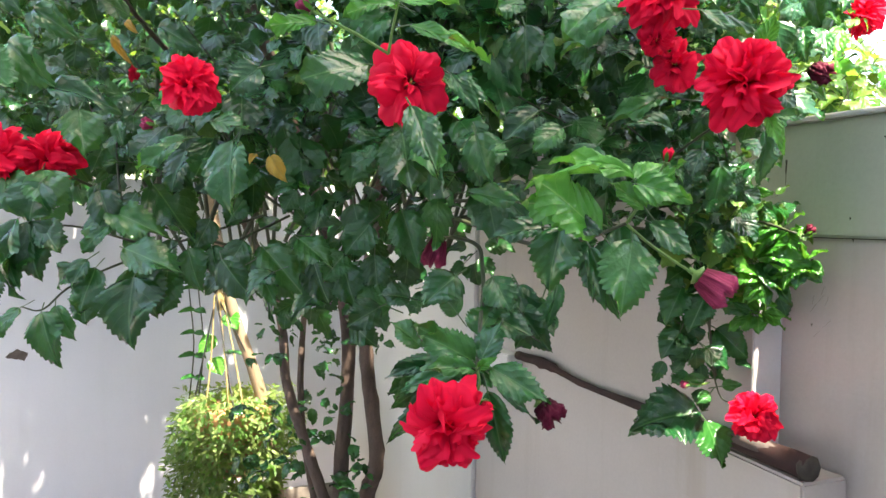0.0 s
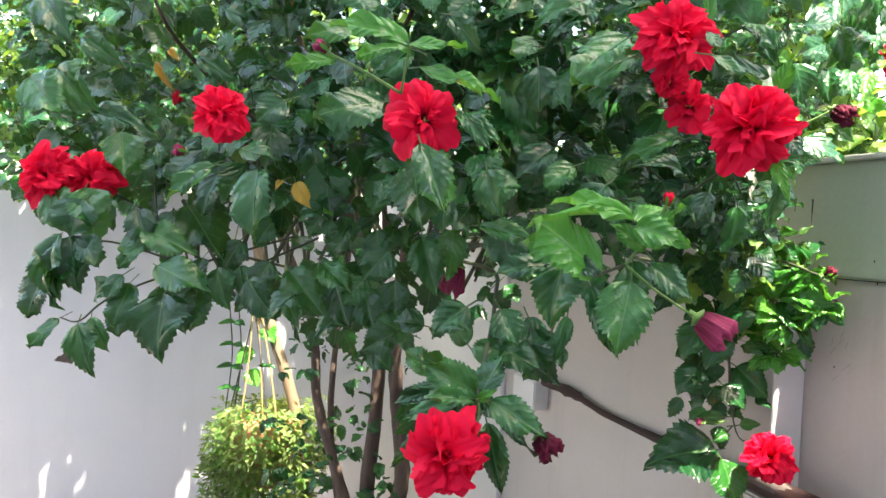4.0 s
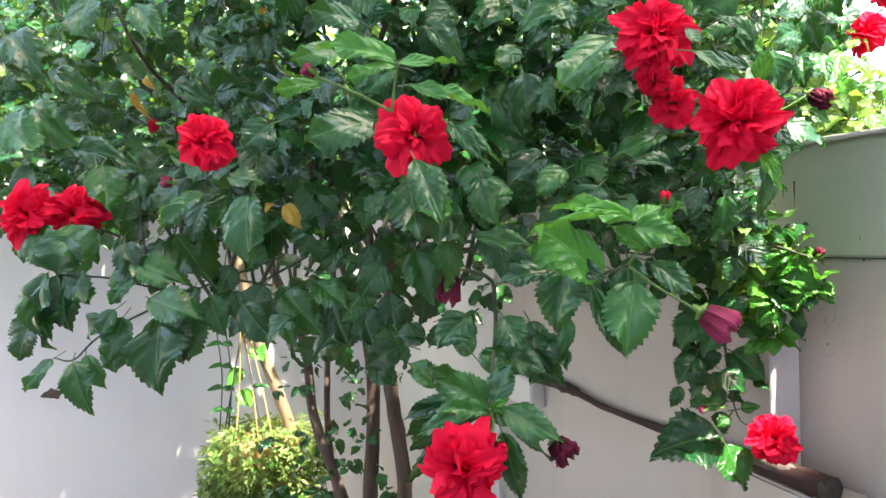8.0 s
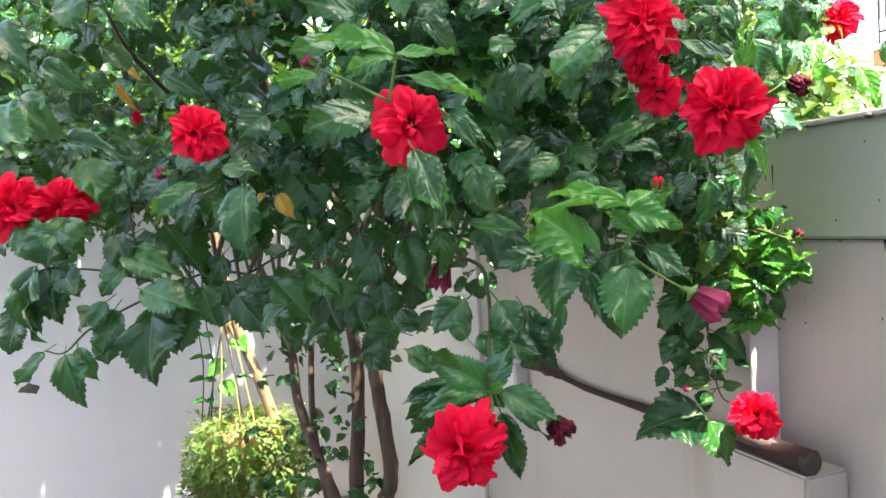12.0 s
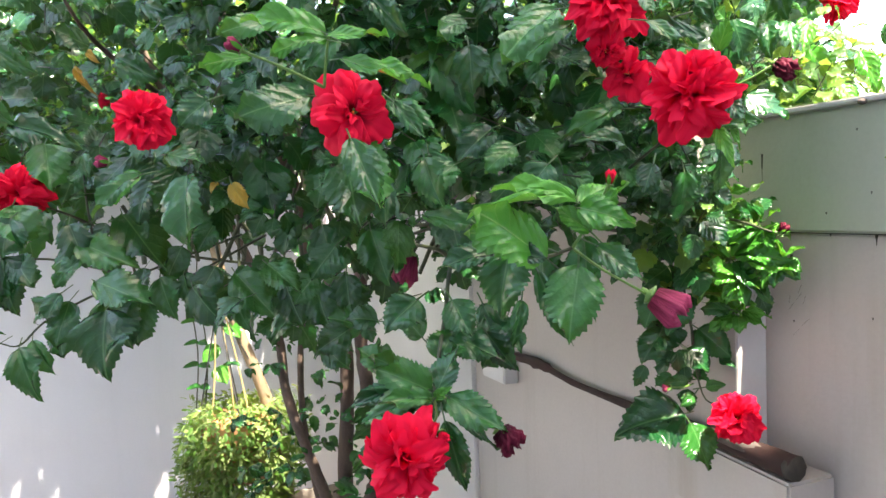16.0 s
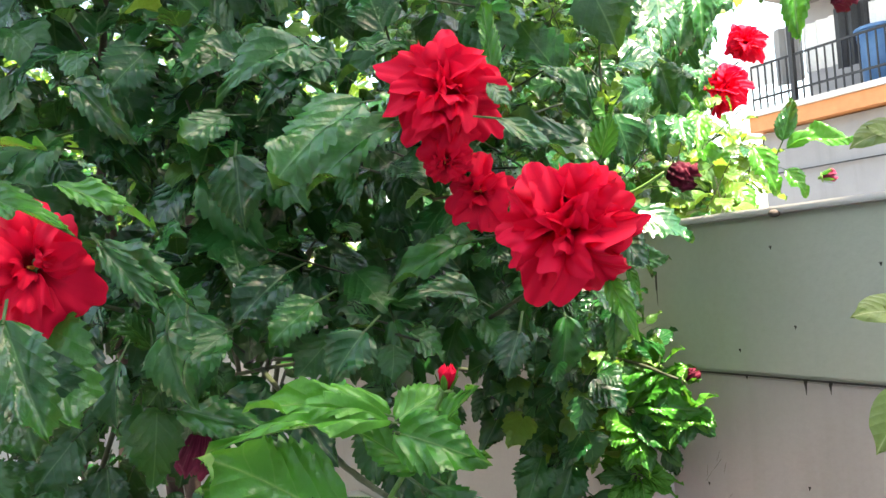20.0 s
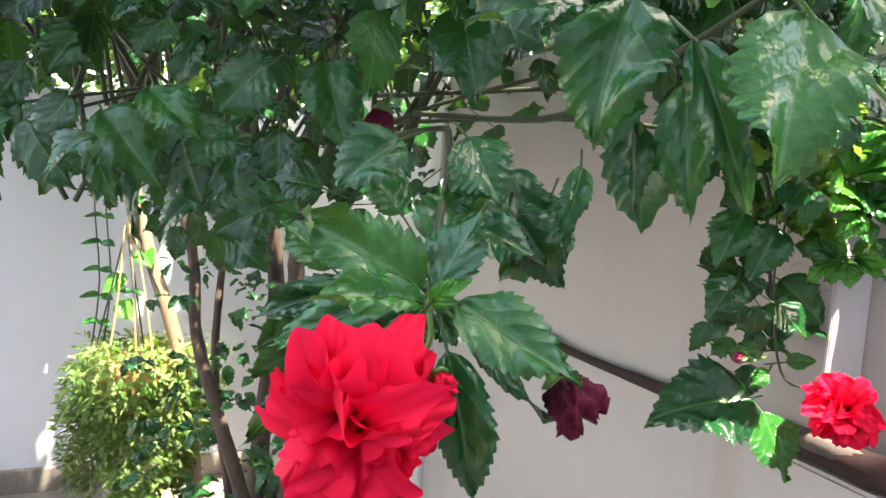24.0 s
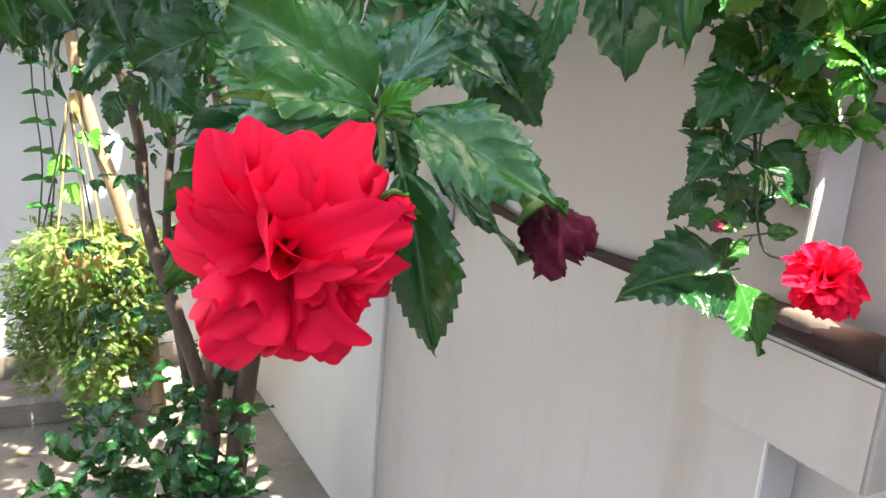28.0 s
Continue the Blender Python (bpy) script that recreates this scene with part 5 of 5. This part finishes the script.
        x, y = 0.5 + rng.uniform(-0.06, 0.06) + 0.06 * (z > 1.4), 1.64 + rng.uniform(-0.08, 0.06)
        sprig((x, y, z), (rng.uniform(-0.6, 0.6), -0.8, 0.3), 6, 0.055, young_lit=4 if z > 1.42 else 0, shoot=0.025)
    for k in range(22):
        t = rng.random()
        x, y, z = 0.46 + 0.17 * t + rng.uniform(-0.03, 0.03), rng.uniform(1.47, 1.56), 1.62 - 0.2 * t + rng.uniform(-0.07, 0.07)
        sprig((x, y, z), (rng.uniform(-0.3, 0.8), -0.5, 0.6), 6, 0.062, young_lit=5 if z > 1.42 else 0, shoot=0.025)
    for k in range(20):
        t = rng.random()
        x, y, z = 0.56 + 0.13 * t + rng.uniform(-0.02, 0.02), rng.uniform(1.5, 1.6), 1.54 - 0.17 * t + rng.uniform(-0.06, 0.06)
        sprig((x, y, z), (rng.uniform(-0.2, 0.7), -0.5, 0.9), 6, 0.056, young_lit=6, shoot=0.02)
    # shoots that reach over the wall
    for k in range(420):
        x, y, z = rng.uniform(0.2, 1.4), rng.uniform(1.95, 3.4), rng.uniform(1.86, 3.0)
        if open_to_sun(x, y, z) or x > 0.15 + 0.39 * (y - 0.375) or x > 0.86 and y < 2.15:
            continue
        sprig((x, y, z), (rng.uniform(-0.5, 0.6), -0.8, 0.5), 7, 0.075, young_lit=4)
    for k in range(34):
        x, y, z = rng.uniform(0.5, 0.86), rng.uniform(1.8, 2.15), rng.uniform(1.92, 2.5)
        sprig((x, y, z), (rng.uniform(-0.5, 0.6), -0.8, 0.5), 7, 0.075, young_lit=rng.choice((1, 6)))
    for k in range(70):
        x, y, z = rng.uniform(0.8, 1.22), rng.uniform(2.3, 2.75), rng.uniform(2.42, 2.95)
        sprig((x, y, z), (rng.uniform(-0.5, 0.6), -0.8, 0.0), 7, 0.08, young_lit=rng.choice((2, 6)))
    for k in range(170):
        y = rng.uniform(2.7, 3.5)
        x, z = rng.uniform(0.3, 0.13 + 0.39 * (y - 0.375)), rng.uniform(1.85, 3.2)
        sprig((x, y, z), (rng.uniform(-0.5, 0.6), -0.8, 0.3), 7, 0.095, young_lit=rng.choice((0, 0, 5)))
    # sunlit shoots lying on the wall top
    for k in range(18):
        t = rng.random()
        x, y, z = 0.72 + 0.35 * t + rng.uniform(-0.05, 0.05), 1.72 + 0.25 * t + rng.uniform(-0.08, 0.08), rng.uniform(1.85, 2.02)
        sprig((x, y, z), (rng.uniform(-0.4, 0.7), -0.6, 0.7), 6, 0.065, young_lit=6, shoot=0.1)
    # thin twigs and small leaves up the trunks
    for k in range(150):
        t = rng.random() ** 2.2
        foot = rng.choice((Vector((-0.5, 2.86, 0)), Vector((-0.6, 2.95, 0)), Vector((-0.82, 2.9, 0))))
        p = foot + Vector((rng.uniform(-0.2, 0.05) - 0.16 * (1 - t) * rng.random(), rng.uniform(-0.12, 0.1), -0.05 + 1.45 * t))
        for n in range(4):
            way = Vector((rng.uniform(-1, 1), rng.uniform(-1, 0.4), rng.uniform(-0.6, 0.6)))
            far_heap.add(ROUGH[n], leaf_pose(p + way * 0.02, way, (0, -0.4, 1), rng.uniform(0.03, 0.075) * (1.3 - 0.5 * t), 0.75))
    for k in range(70):
        p = Vector((rng.uniform(-1.0, -0.15), rng.uniform(2.0, 2.9), rng.uniform(1.3, 1.7)))
        way = Vector((rng.uniform(-0.6, 0.6), rng.uniform(-0.8, 0.2), 1))
        twigs.add(TWIG_SHAPE, leaf_pose(p, way, (0, -1, 0), rng.uniform(0.25, 0.55), 1.6))


crown()
# shoots between the large blooms and the sunlit ones by the wall
key_leaf((0.635, 1.530, 2.130), (0.625, 1.470, 2.015), 0.62, "dark")
key_leaf((0.577, 1.480, 2.115), (0.540, 1.420, 2.042), 0.70, "dark")
key_leaf((0.723, 1.630, 2.168), (0.681, 1.570, 2.058), 0.60, "dark")
key_leaf((0.721, 1.580, 2.157), (0.708, 1.520, 2.057), 0.55, "dark")
key_leaf((0.848, 1.530, 2.138), (0.832, 1.470, 2.050), 0.55, "young_lit")
key_leaf((0.806, 1.680, 2.191), (0.744, 1.620, 2.111), 0.60, "dark")
key_leaf((0.592, 1.480, 1.976), (0.530, 1.420, 1.934), 0.75, "dark")
key_leaf((0.520, 1.430, 1.885), (0.494, 1.370, 1.941), 0.60, "young_lit")
key_leaf((0.659, 1.730, 1.957), (0.679, 1.670, 2.026), 0.60, "dark")
key_leaf((0.665, 1.630, 2.044), (0.670, 1.570, 1.967), 0.70, "dark")
key_leaf((0.676, 1.630, 1.987), (0.707, 1.570, 1.975), 0.45, "young_lit")
key_leaf((0.664, 1.680, 2.119), (0.661, 1.620, 2.032), 0.70, "dark")
key_leaf((0.672, 1.580, 1.947), (0.666, 1.520, 1.885), 0.60, "dark")
key_leaf((0.734, 1.730, 2.119), (0.752, 1.670, 2.064), 0.65, "dark")
key_leaf((0.772, 1.780, 2.076), (0.775, 1.720, 2.027), 0.70, "dark")
key_leaf((0.616, 1.530, 1.937), (0.607, 1.470, 1.878), 0.70, "dark")
key_leaf((0.727, 1.630, 1.961), (0.701, 1.570, 1.893), 0.60, "young_lit")
key_leaf((0.773, 1.730, 2.155), (0.767, 1.670, 2.068), 0.60, "dark")
key_leaf((0.616, 1.630, 2.094), (0.609, 1.570, 2.010), 0.60, "dark")
key_leaf((0.697, 1.680, 1.949), (0.638, 1.620, 1.920), 0.60, "dark")
key_leaf((0.761, 1.780, 2.076), (0.705, 1.720, 1.988), 0.70, "dark")
key_leaf((0.696, 1.730, 2.177), (0.668, 1.670, 2.086), 0.70, "dark")
key_leaf((0.769, 1.780, 2.195), (0.723, 1.720, 2.095), 0.70, "dark")
key_leaf((0.828, 1.830, 2.111), (0.770, 1.770, 2.041), 0.80, "dark")
key_leaf((0.807, 1.830, 2.050), (0.754, 1.770, 1.972), 0.80, "dark")
key_leaf((0.759, 1.830, 2.169), (0.751, 1.770, 2.073), 0.80, "dark")
far_heap.make("foliage", LEAF, shrub, kind="stuff")
back_heap.make("young_foliage", LEAF_BACK, shrub, label="lighter green leaves of new growth and painted sunlight", kind="stuff")
petioles.make("petiole_mesh", PETIOLE, shrub, label="green leaf stalks", kind="stuff")
twigs.make("twig_mesh", TWIG, shrub, kind="stuff")

# ---- rail, ledge ----
bm = wall_box(1.3, 1.43, 1.05, 1.56, 0.855, 1.02)
for v in bm.verts:
    if WALL_D.dot(v.co) > 1.3 and WALL_N.dot(v.co) < 1.35:
        v.co += WALL_N * 0.052
bmesh.ops.bevel(bm, geom=bm.edges[:], offset=0.006, segments=2, affect="EDGES")
ledge = part("wall_ledge", bm, CREAM, None)
tagged(ledge, "cream painted ledge block under the brown rail", "ledge", kind="structure")
rail = empty("handrail", tuple(wall_at(1.3, 1.6, 1.06)), label="dark brown weathered wooden rail lying on the ledge", category="rail")
rail_pts = [wall_at(1.325, s, z) - wall_at(1.3, 1.6, 1.06) for s, z in ((1.055, 1.048), (1.3, 1.052), (1.6, 1.048), (1.9, 1.052), (2.1, 1.072), (2.3, 1.07))]
path = smooth_path(rail_pts, 6)
part("rail_bar", tube(path, [0.028 - 0.018 * min(1.0, i / 15) ** 0.8 + (0.006 if i > 22 else 0) + (0.005 if i == 25 else 0) for i in range(len(path))], 9, 0.1, 3), RAIL, rail, "", True)
part("cut_end", tube([path[0] + WALL_D * d for d in (-0.004, 0.004, 0.012)], [0.024, 0.0295, 0.0285], 9, 0.14, 5), STAIN, rail, "dark ragged cut end", True)
part("worn_strip", tube([p + Vector((0, 0, 0.008)) - WALL_N * 0.005 for p in path[2:7]], [0.01, 0.02, 0.021, 0.018, 0.006], 7, 0.2, 8), GREY_WOOD, rail, "worn grey patch", True)
tagged(part("rail_bracket", wall_box(1.29, 1.348, 2.31, 2.49, 0.965, 1.07, 0.005), WHITE_TRIM, None), "white painted bracket block carrying the rail", "bracket", kind="structure")

# ---- hanging basket ----
basket = empty("hanging_basket", (-1.34, 3.68, 0.45), label="hanging basket overgrown with sunlit trailing green plants", category="hanging basket")
part("pot", tube([(0, 0, -0.2), (0, 0, -0.15), (0, 0, 0.1), (0, 0, 0.13)], [0.12, 0.16, 0.2, 0.2], 20), TERRACOTTA, basket, "terracotta coloured pot", True)
hb, hd = Heap(), Heap()
for k in range(7200):
    a, h = rng.uniform(0, 6.283), rng.random()
    r = (0.31 - 0.08 * h + 0.05 * math.sin(a * 3 + h * 5)) * rng.uniform(0.7, 1.06)
    if h < 0.12:
        r *= math.sqrt(rng.random())
    z = 0.2 - (0.5 + 0.22 * math.sin(a * 2.0 + 1) ** 2) * h + rng.uniform(-0.04, 0.04)
    out = Vector((math.cos(a), math.sin(a), 0))
    (hb if k % 3 else hd).add(SMALL[k % 2], leaf_pose(out * r + Vector((0, 0, z)), out * 0.6 + Vector((rng.uniform(-.8, .8), rng.uniform(-.8, .8), rng.uniform(-0.9, 0.3))), out + Vector((0, 0, 0.9)), rng.uniform(0.025, 0.05)))
hb.make("trailing_foliage", BASKET_LEAF, basket, kind="stuff")
# a third of the leaves in a darker green, shade put into the colour
hd.make("shaded_foliage", LEAF_BACK, basket, kind="stuff")
for k in range(4):
    a = k * 1.57 + 0.4
    part("hanger_wire", tube([(0.2 * math.cos(a), 0.2 * math.sin(a), 0.12), (-0.08, -0.03, 0.7)], 0.004, 5), WIRE, basket)
for k, (x0, x1) in enumerate(((0.02, -0.07), (0.1, -0.05), (-0.1, -0.09))):
    part("twine", grown([(x0, -0.12, 0.12), ((x0 + x1) / 2 + 0.01, -0.08, 0.4), (x1, -0.03, 0.7)], 0.005, 0.004, 4, 5), TWINE, basket)
part("hook_wrap", tube([(-0.07, 0, 0.62), (-0.075, 0, 0.68), (-0.08, 0, 0.74)], [0.016, 0.024, 0.015], 8, 0.15, 2), TWINE, basket)
tagged(part("wooden_pole", grown([(-1.1, 3.8, GZ), (-1.19, 3.74, 0.53), (-1.39, 3.73, 1.15), (-1.5, 3.74, 1.7)], 0.035, 0.026, 5, 9, 0.06, 4), POLE, None, "", True),
       "pale bare wooden pole leaning behind the hanging basket", "pole")

# strings of a climbing vine above the basket
vine = empty("climbing_vine", (-1.59, 3.72, 0.6), label="thin vine strings with paired pale green leaves above the basket", category="vine")
VINE_LEAF = [mesh_of("leaf", *leaf_grid(3, 3, 2, 0.3, 0.0, 0.5, 0.1, 0.02, 0.0, 60 + k), mat) for k, mat in enumerate((LEAF_GLOSS, LEAF_YOUNG_LIT))]
for k, dx in enumerate((0.0, 0.05)):
    part("stem", grown([(dx, 0, 0), (dx + 0.02, 0.01, 0.3), (dx - 0.01, 0, 0.7), (dx + 0.04, 0.02, 1.1)], 0.004, 0.003, 4, 5, 0.1, k), TWIG, vine)
for k in range(6):
    for side in (-1, 1):
        ob = new("leaf", VINE_LEAF[0])
        ob.parent = vine
        ob.matrix_local = leaf_pose((0.03, 0, 0.12 + 0.115 * k), (side, -0.5, -0.12), (0.1 * side, -0.5, 0.8), 0.075 + 0.01 * (k % 2))
for x, y, z, w in ((0.14, 0.0, 0.33, -1), (0.13, -0.02, 0.22, 1), (0.2, 0.0, 0.45, 1)):
    ob = new("leaf", VINE_LEAF[1])
    ob.parent = vine
    ob.matrix_local = leaf_pose((x, y, z), (w * 0.6, -0.5, -0.6), (0.1, -0.9, 0.5), 0.12, 1.3)

# pothos trail at the near wall
pothos = empty("pothos_trail", (0.68, 1.06, 1.6), label="variegated yellow green pothos trail beside the wall", category="vine")
part("stem", grown([(0.06, 0.02, 0.3), (0.02, 0.0, 0.2), (0.0, 0, 0.12), (0.0, 0.0, 0.0), (0.04, 0.02, -0.04)], 0.004, 0.003, 5, 6, 0.1, 1), CALYX, pothos)
POTHOS_LEAF = mesh_of("leaf", *leaf_grid(4, 3, 3, 0.33, 0.0, 0.3, 0.3, 0.03, 0.2, 71), BASKET_LEAF)
for foot, way, size in (((0.0, 0, 0.05), (-1, -0.3, 0.1), 0.06), ((0.0, 0, 0.02), (-0.5, -0.4, 0.7), 0.05), ((0.01, 0, 0.22), (-1, -0.2, -0.2), 0.055), ((0.01, 0, 0.2), (-0.7, -0.3, 0.5), 0.045), ((0.0, 0, 0.0), (0.5, -0.3, -0.4), 0.05),
                         ((0.0, -0.005, -0.02), (-0.7, -0.3, -0.6), 0.075), ((0.02, -0.005, -0.03), (-0.2, -0.4, -0.8), 0.07), ((0.01, 0, 0.24), (0.3, -0.3, 0.5), 0.06)):
    ob = new("leaf", POTHOS_LEAF)
    ob.parent = pothos
    ob.matrix_local = leaf_pose(foot, way, (-0.2, -0.8, 0.6), size)

# dry leaves on the yard
litter = Heap()
for k in range(160):
    p = Vector((rng.uniform(-3.2, -0.4), rng.uniform(2.2, 4.2), GZ + 0.012))
    litter.add(SMALL[k % 2], leaf_pose(p, (rng.uniform(-1, 1), rng.uniform(-1, 1), 0), (rng.uniform(-.3, .3), rng.uniform(-.3, .3), 1), rng.uniform(0.03, 0.08)))
litter.make("leaf_litter", DRY_LEAF, label="dry brown and yellow leaves scattered on the yard", category="leaf litter", kind="stuff")

# ---- beyond the walls ----
tree = empty("neighbour_tree", (-1.6, 7.2, GZ), label="sunlit bushy tree behind the back wall", category="tree")
part("trunk", grown([(0, 0, 0), (0.1, 0, 1.2), (-0.1, 0.1, 2.4)], 0.12, 0.06, 5, 9, 0.1, 8), BARK, tree, "", True)
th = Heap()
for k in range(420):
    c = Vector((rng.gauss(0, 1.4), rng.gauss(0, 0.6), 3.0 + rng.gauss(0, 0.75)))
    for n in range(10):
        q = c + Vector((rng.gauss(0, 0.12), rng.gauss(0, 0.12), rng.gauss(0, 0.1)))
        if q.z < 1.4:
            continue
        way = Vector((rng.uniform(-1, 1), rng.uniform(-1, 1), rng.uniform(-0.9, 0.3)))
        th.add(ROUGH[n % 4], leaf_pose(q, way, (0, -0.3, 1), rng.uniform(0.09, 0.15)))
th.make("crown", LEAF_BACK, tree, kind="stuff")

# unseen tree, added to keep direct sun off the near leaves and blooms
unseen_shade_tree = empty("unseen_shade_tree", (3.6, -2.6, GZ), label="unseen tall flat-topped tree added beyond the boundary wall to shade the yard", category="tree")
part("trunk", grown([(0, 0, 0), (0.1, 0.05, 3.0), (-0.1, 0.1, 6.0), (-0.5, 0.2, 8.2)], 0.2, 0.1, 6, 10, 0.08, 9), BARK, unseen_shade_tree, "", True)
for k, (x, y) in enumerate(((-1.6, 1.4), (-2.6, 0.6), (-4.4, 0.9), (-3.4, -0.8), (-1.4, -1.0), (-4.6, -0.3))):
    part("limb", grown([(-0.2, 0.1, 6.8), (x * 0.4, y * 0.4, 8.2), (x * 0.75, y * 0.8, 8.9), (x, y, 9.1)], 0.07, 0.02, 5, 7, 0.1, 30 + k), BARK, unseen_shade_tree, "", True)
sh = Heap()
for k in range(11000):
    x, y, z = rng.uniform(-2.2, 3.3), rng.uniform(-3.9, -0.3), rng.uniform(8.6, 9.4)
    drift = (z - 9.0) / SUN_TO.z
    px, py = x - SUN_TO.x * drift, y - SUN_TO.y * drift
    # cut-outs that leave the hanging sprigs and wall blooms in the sun
    if py > -0.28 - 0.16 * max(0.0, px) + 0.05 * math.sin(px * 5) or 2.36 < px < 2.66 and py > -0.8 or px > 2.66 and py > -0.58:
        continue
    way = Vector((rng.uniform(-1, 1), rng.uniform(-1, 1), rng.uniform(-0.6, 0.2)))
    sh.add(SMALL[k % 2], leaf_pose(Vector((x - 3.6, y + 2.6, z - GZ)), way, (0, 0, 1), rng.uniform(0.16, 0.24), 1.7))
sh.make("crown", LEAF, unseen_shade_tree, kind="stuff")

bush = empty("garden_shrub", (1.5, 4.9, GZ), label="sunlit leafy shrub growing beyond the boundary wall", category="shrub")
for k in range(3):
    part("stem", grown([(0.1 * k, 0, 0), (0.15 * k - 0.1, 0.05, 1.2), (0.35 * k - 0.4, 0.1 * k, 2.6)], 0.03, 0.012, 5, 8, 0.1, 20 + k), BARK, bush, "", True)
bh = Heap()
for k in range(250):
    z = 1.7 + 1.8 * rng.random()
    c = Vector((rng.uniform(-1.3, 0.42 + 0.12 * math.sin(z * 7)), rng.uniform(-0.4, 0.5), z - GZ))
    for n in range(8):
        q = c + Vector((rng.gauss(0, 0.07), rng.gauss(0, 0.07), rng.gauss(0, 0.07)))
        way = Vector((rng.uniform(-1, 1), rng.uniform(-1, 0.4), rng.uniform(-0.8, 0.4)))
        bh.add(ROUGH[n % 4], leaf_pose(q, way, (0, -0.5, 1), rng.uniform(0.08, 0.14)))
bh.make("crown", LEAF, bush, kind="stuff")

house = empty("apartment_building", tuple(wall_at(10.5, 0, GZ)), label="grey apartment building with an iron railed balcony", category="building")


def house_part(name, c0, c1, s0, s1, z0, z1, mat, label="", parent=None, bevel=0.0):
    o = wall_at(10.5, 0, GZ)
    p = wall_at((c0 + c1) / 2, (s0 + s1) / 2, (z0 + z1) / 2) - o
    return part(name, box((s1 - s0, c1 - c0, z1 - z0), tuple(p), bevel, WALL_TURN), mat, parent or house, label)


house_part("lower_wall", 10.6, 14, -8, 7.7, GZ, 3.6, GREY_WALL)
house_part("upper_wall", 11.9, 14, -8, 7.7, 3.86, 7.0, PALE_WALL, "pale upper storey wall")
# added slab, out of view, that darkens the upper wall behind the balcony
house_part("unseen_shade_slab", 9.7, 12, -8.0, 7.75, 5.75, 5.83, GREY_WALL, "grey slab added above the view to shade the balcony")
house_part("roof", 10.4, 14.2, -8.2, 7.9, 7.0, 7.2, GREY_WALL)
slab = house_part("balcony", 10.4, 12, -8, 7.75, 3.62, 3.84, ORANGE, "orange painted balcony edge")
house_part("slab_top", 10.36, 12, -8, 7.78, 3.845, 3.93, WHITE_TRIM, "white balcony kerb", slab)
for k in range(2):
    house_part("rail", 10.45, 10.48, -8, 7.7, 4.1 + 0.5 * k, 4.13 + 0.5 * k, IRON, "black iron rail", slab)
for k in range(64):
    s = 7.7 - 0.12 * k
    house_part("baluster", 10.455, 10.475, s - 0.009, s + 0.009, 3.93, 4.62, IRON, "", slab)
for s in (7.0, 5.3, 3.6):
    house_part("post", 10.42, 10.5, s - 0.03, s + 0.03, 3.93, 6.9, IRON, "black iron post")
for k in range(3):
    house_part("door_panel", 10.57, 10.6, 4.4 + 0.9 * k, 5.2 + 0.9 * k, 0.0, 2.4, GREY_WALL, "grey door panel")
house_part("cable", 10.54, 10.56, -2, 7.6, 2.95, 2.97, IRON, "black cable along the wall")
tub = empty("blue_tub", tuple(wall_at(10.8, 5.95, 4.35)), label="blue plastic tub on the balcony shelf", category="tub")
part("tub_body", tube([(0, 0, -0.42), (0, 0, 0), (0, 0, 0.34)], [0.2, 0.22, 0.26], 14), BLUE, tub, "", True)
part("rim", tube([(0, 0, 0.33), (0, 0, 0.37)], [0.28, 0.28], 14), BLUE, tub)
wash = empty("washing", tuple(wall_at(10.7, 6.7, 4.7)), label="white and dark laundry hung over the balcony rail", category="laundry")
for k in range(5):
    bm = bmesh.new()
    bmesh.ops.create_grid(bm, x_segments=8, y_segments=6, size=0.5)
    for v in bm.verts:
        v.co = Vector((v.co.x * 0.5, 0.04 * math.sin(v.co.x * 16 + k), v.co.y * (0.7 + 0.15 * (k % 2))))
    bmesh.ops.transform(bm, matrix=pose(*(WALL_D * (0.5 * k - 1.0)), 0, 0, WALL_TURN), verts=bm.verts)
    bmesh.ops.solidify(bm, geom=bm.faces[:], thickness=0.01)
    part("cloth", bm, (CLOTH, IRON, CLOTH, GREY_WALL, CLOTH)[k], wash, ("white cloth", "dark cloth", "white cloth", "grey cloth", "white cloth")[k])
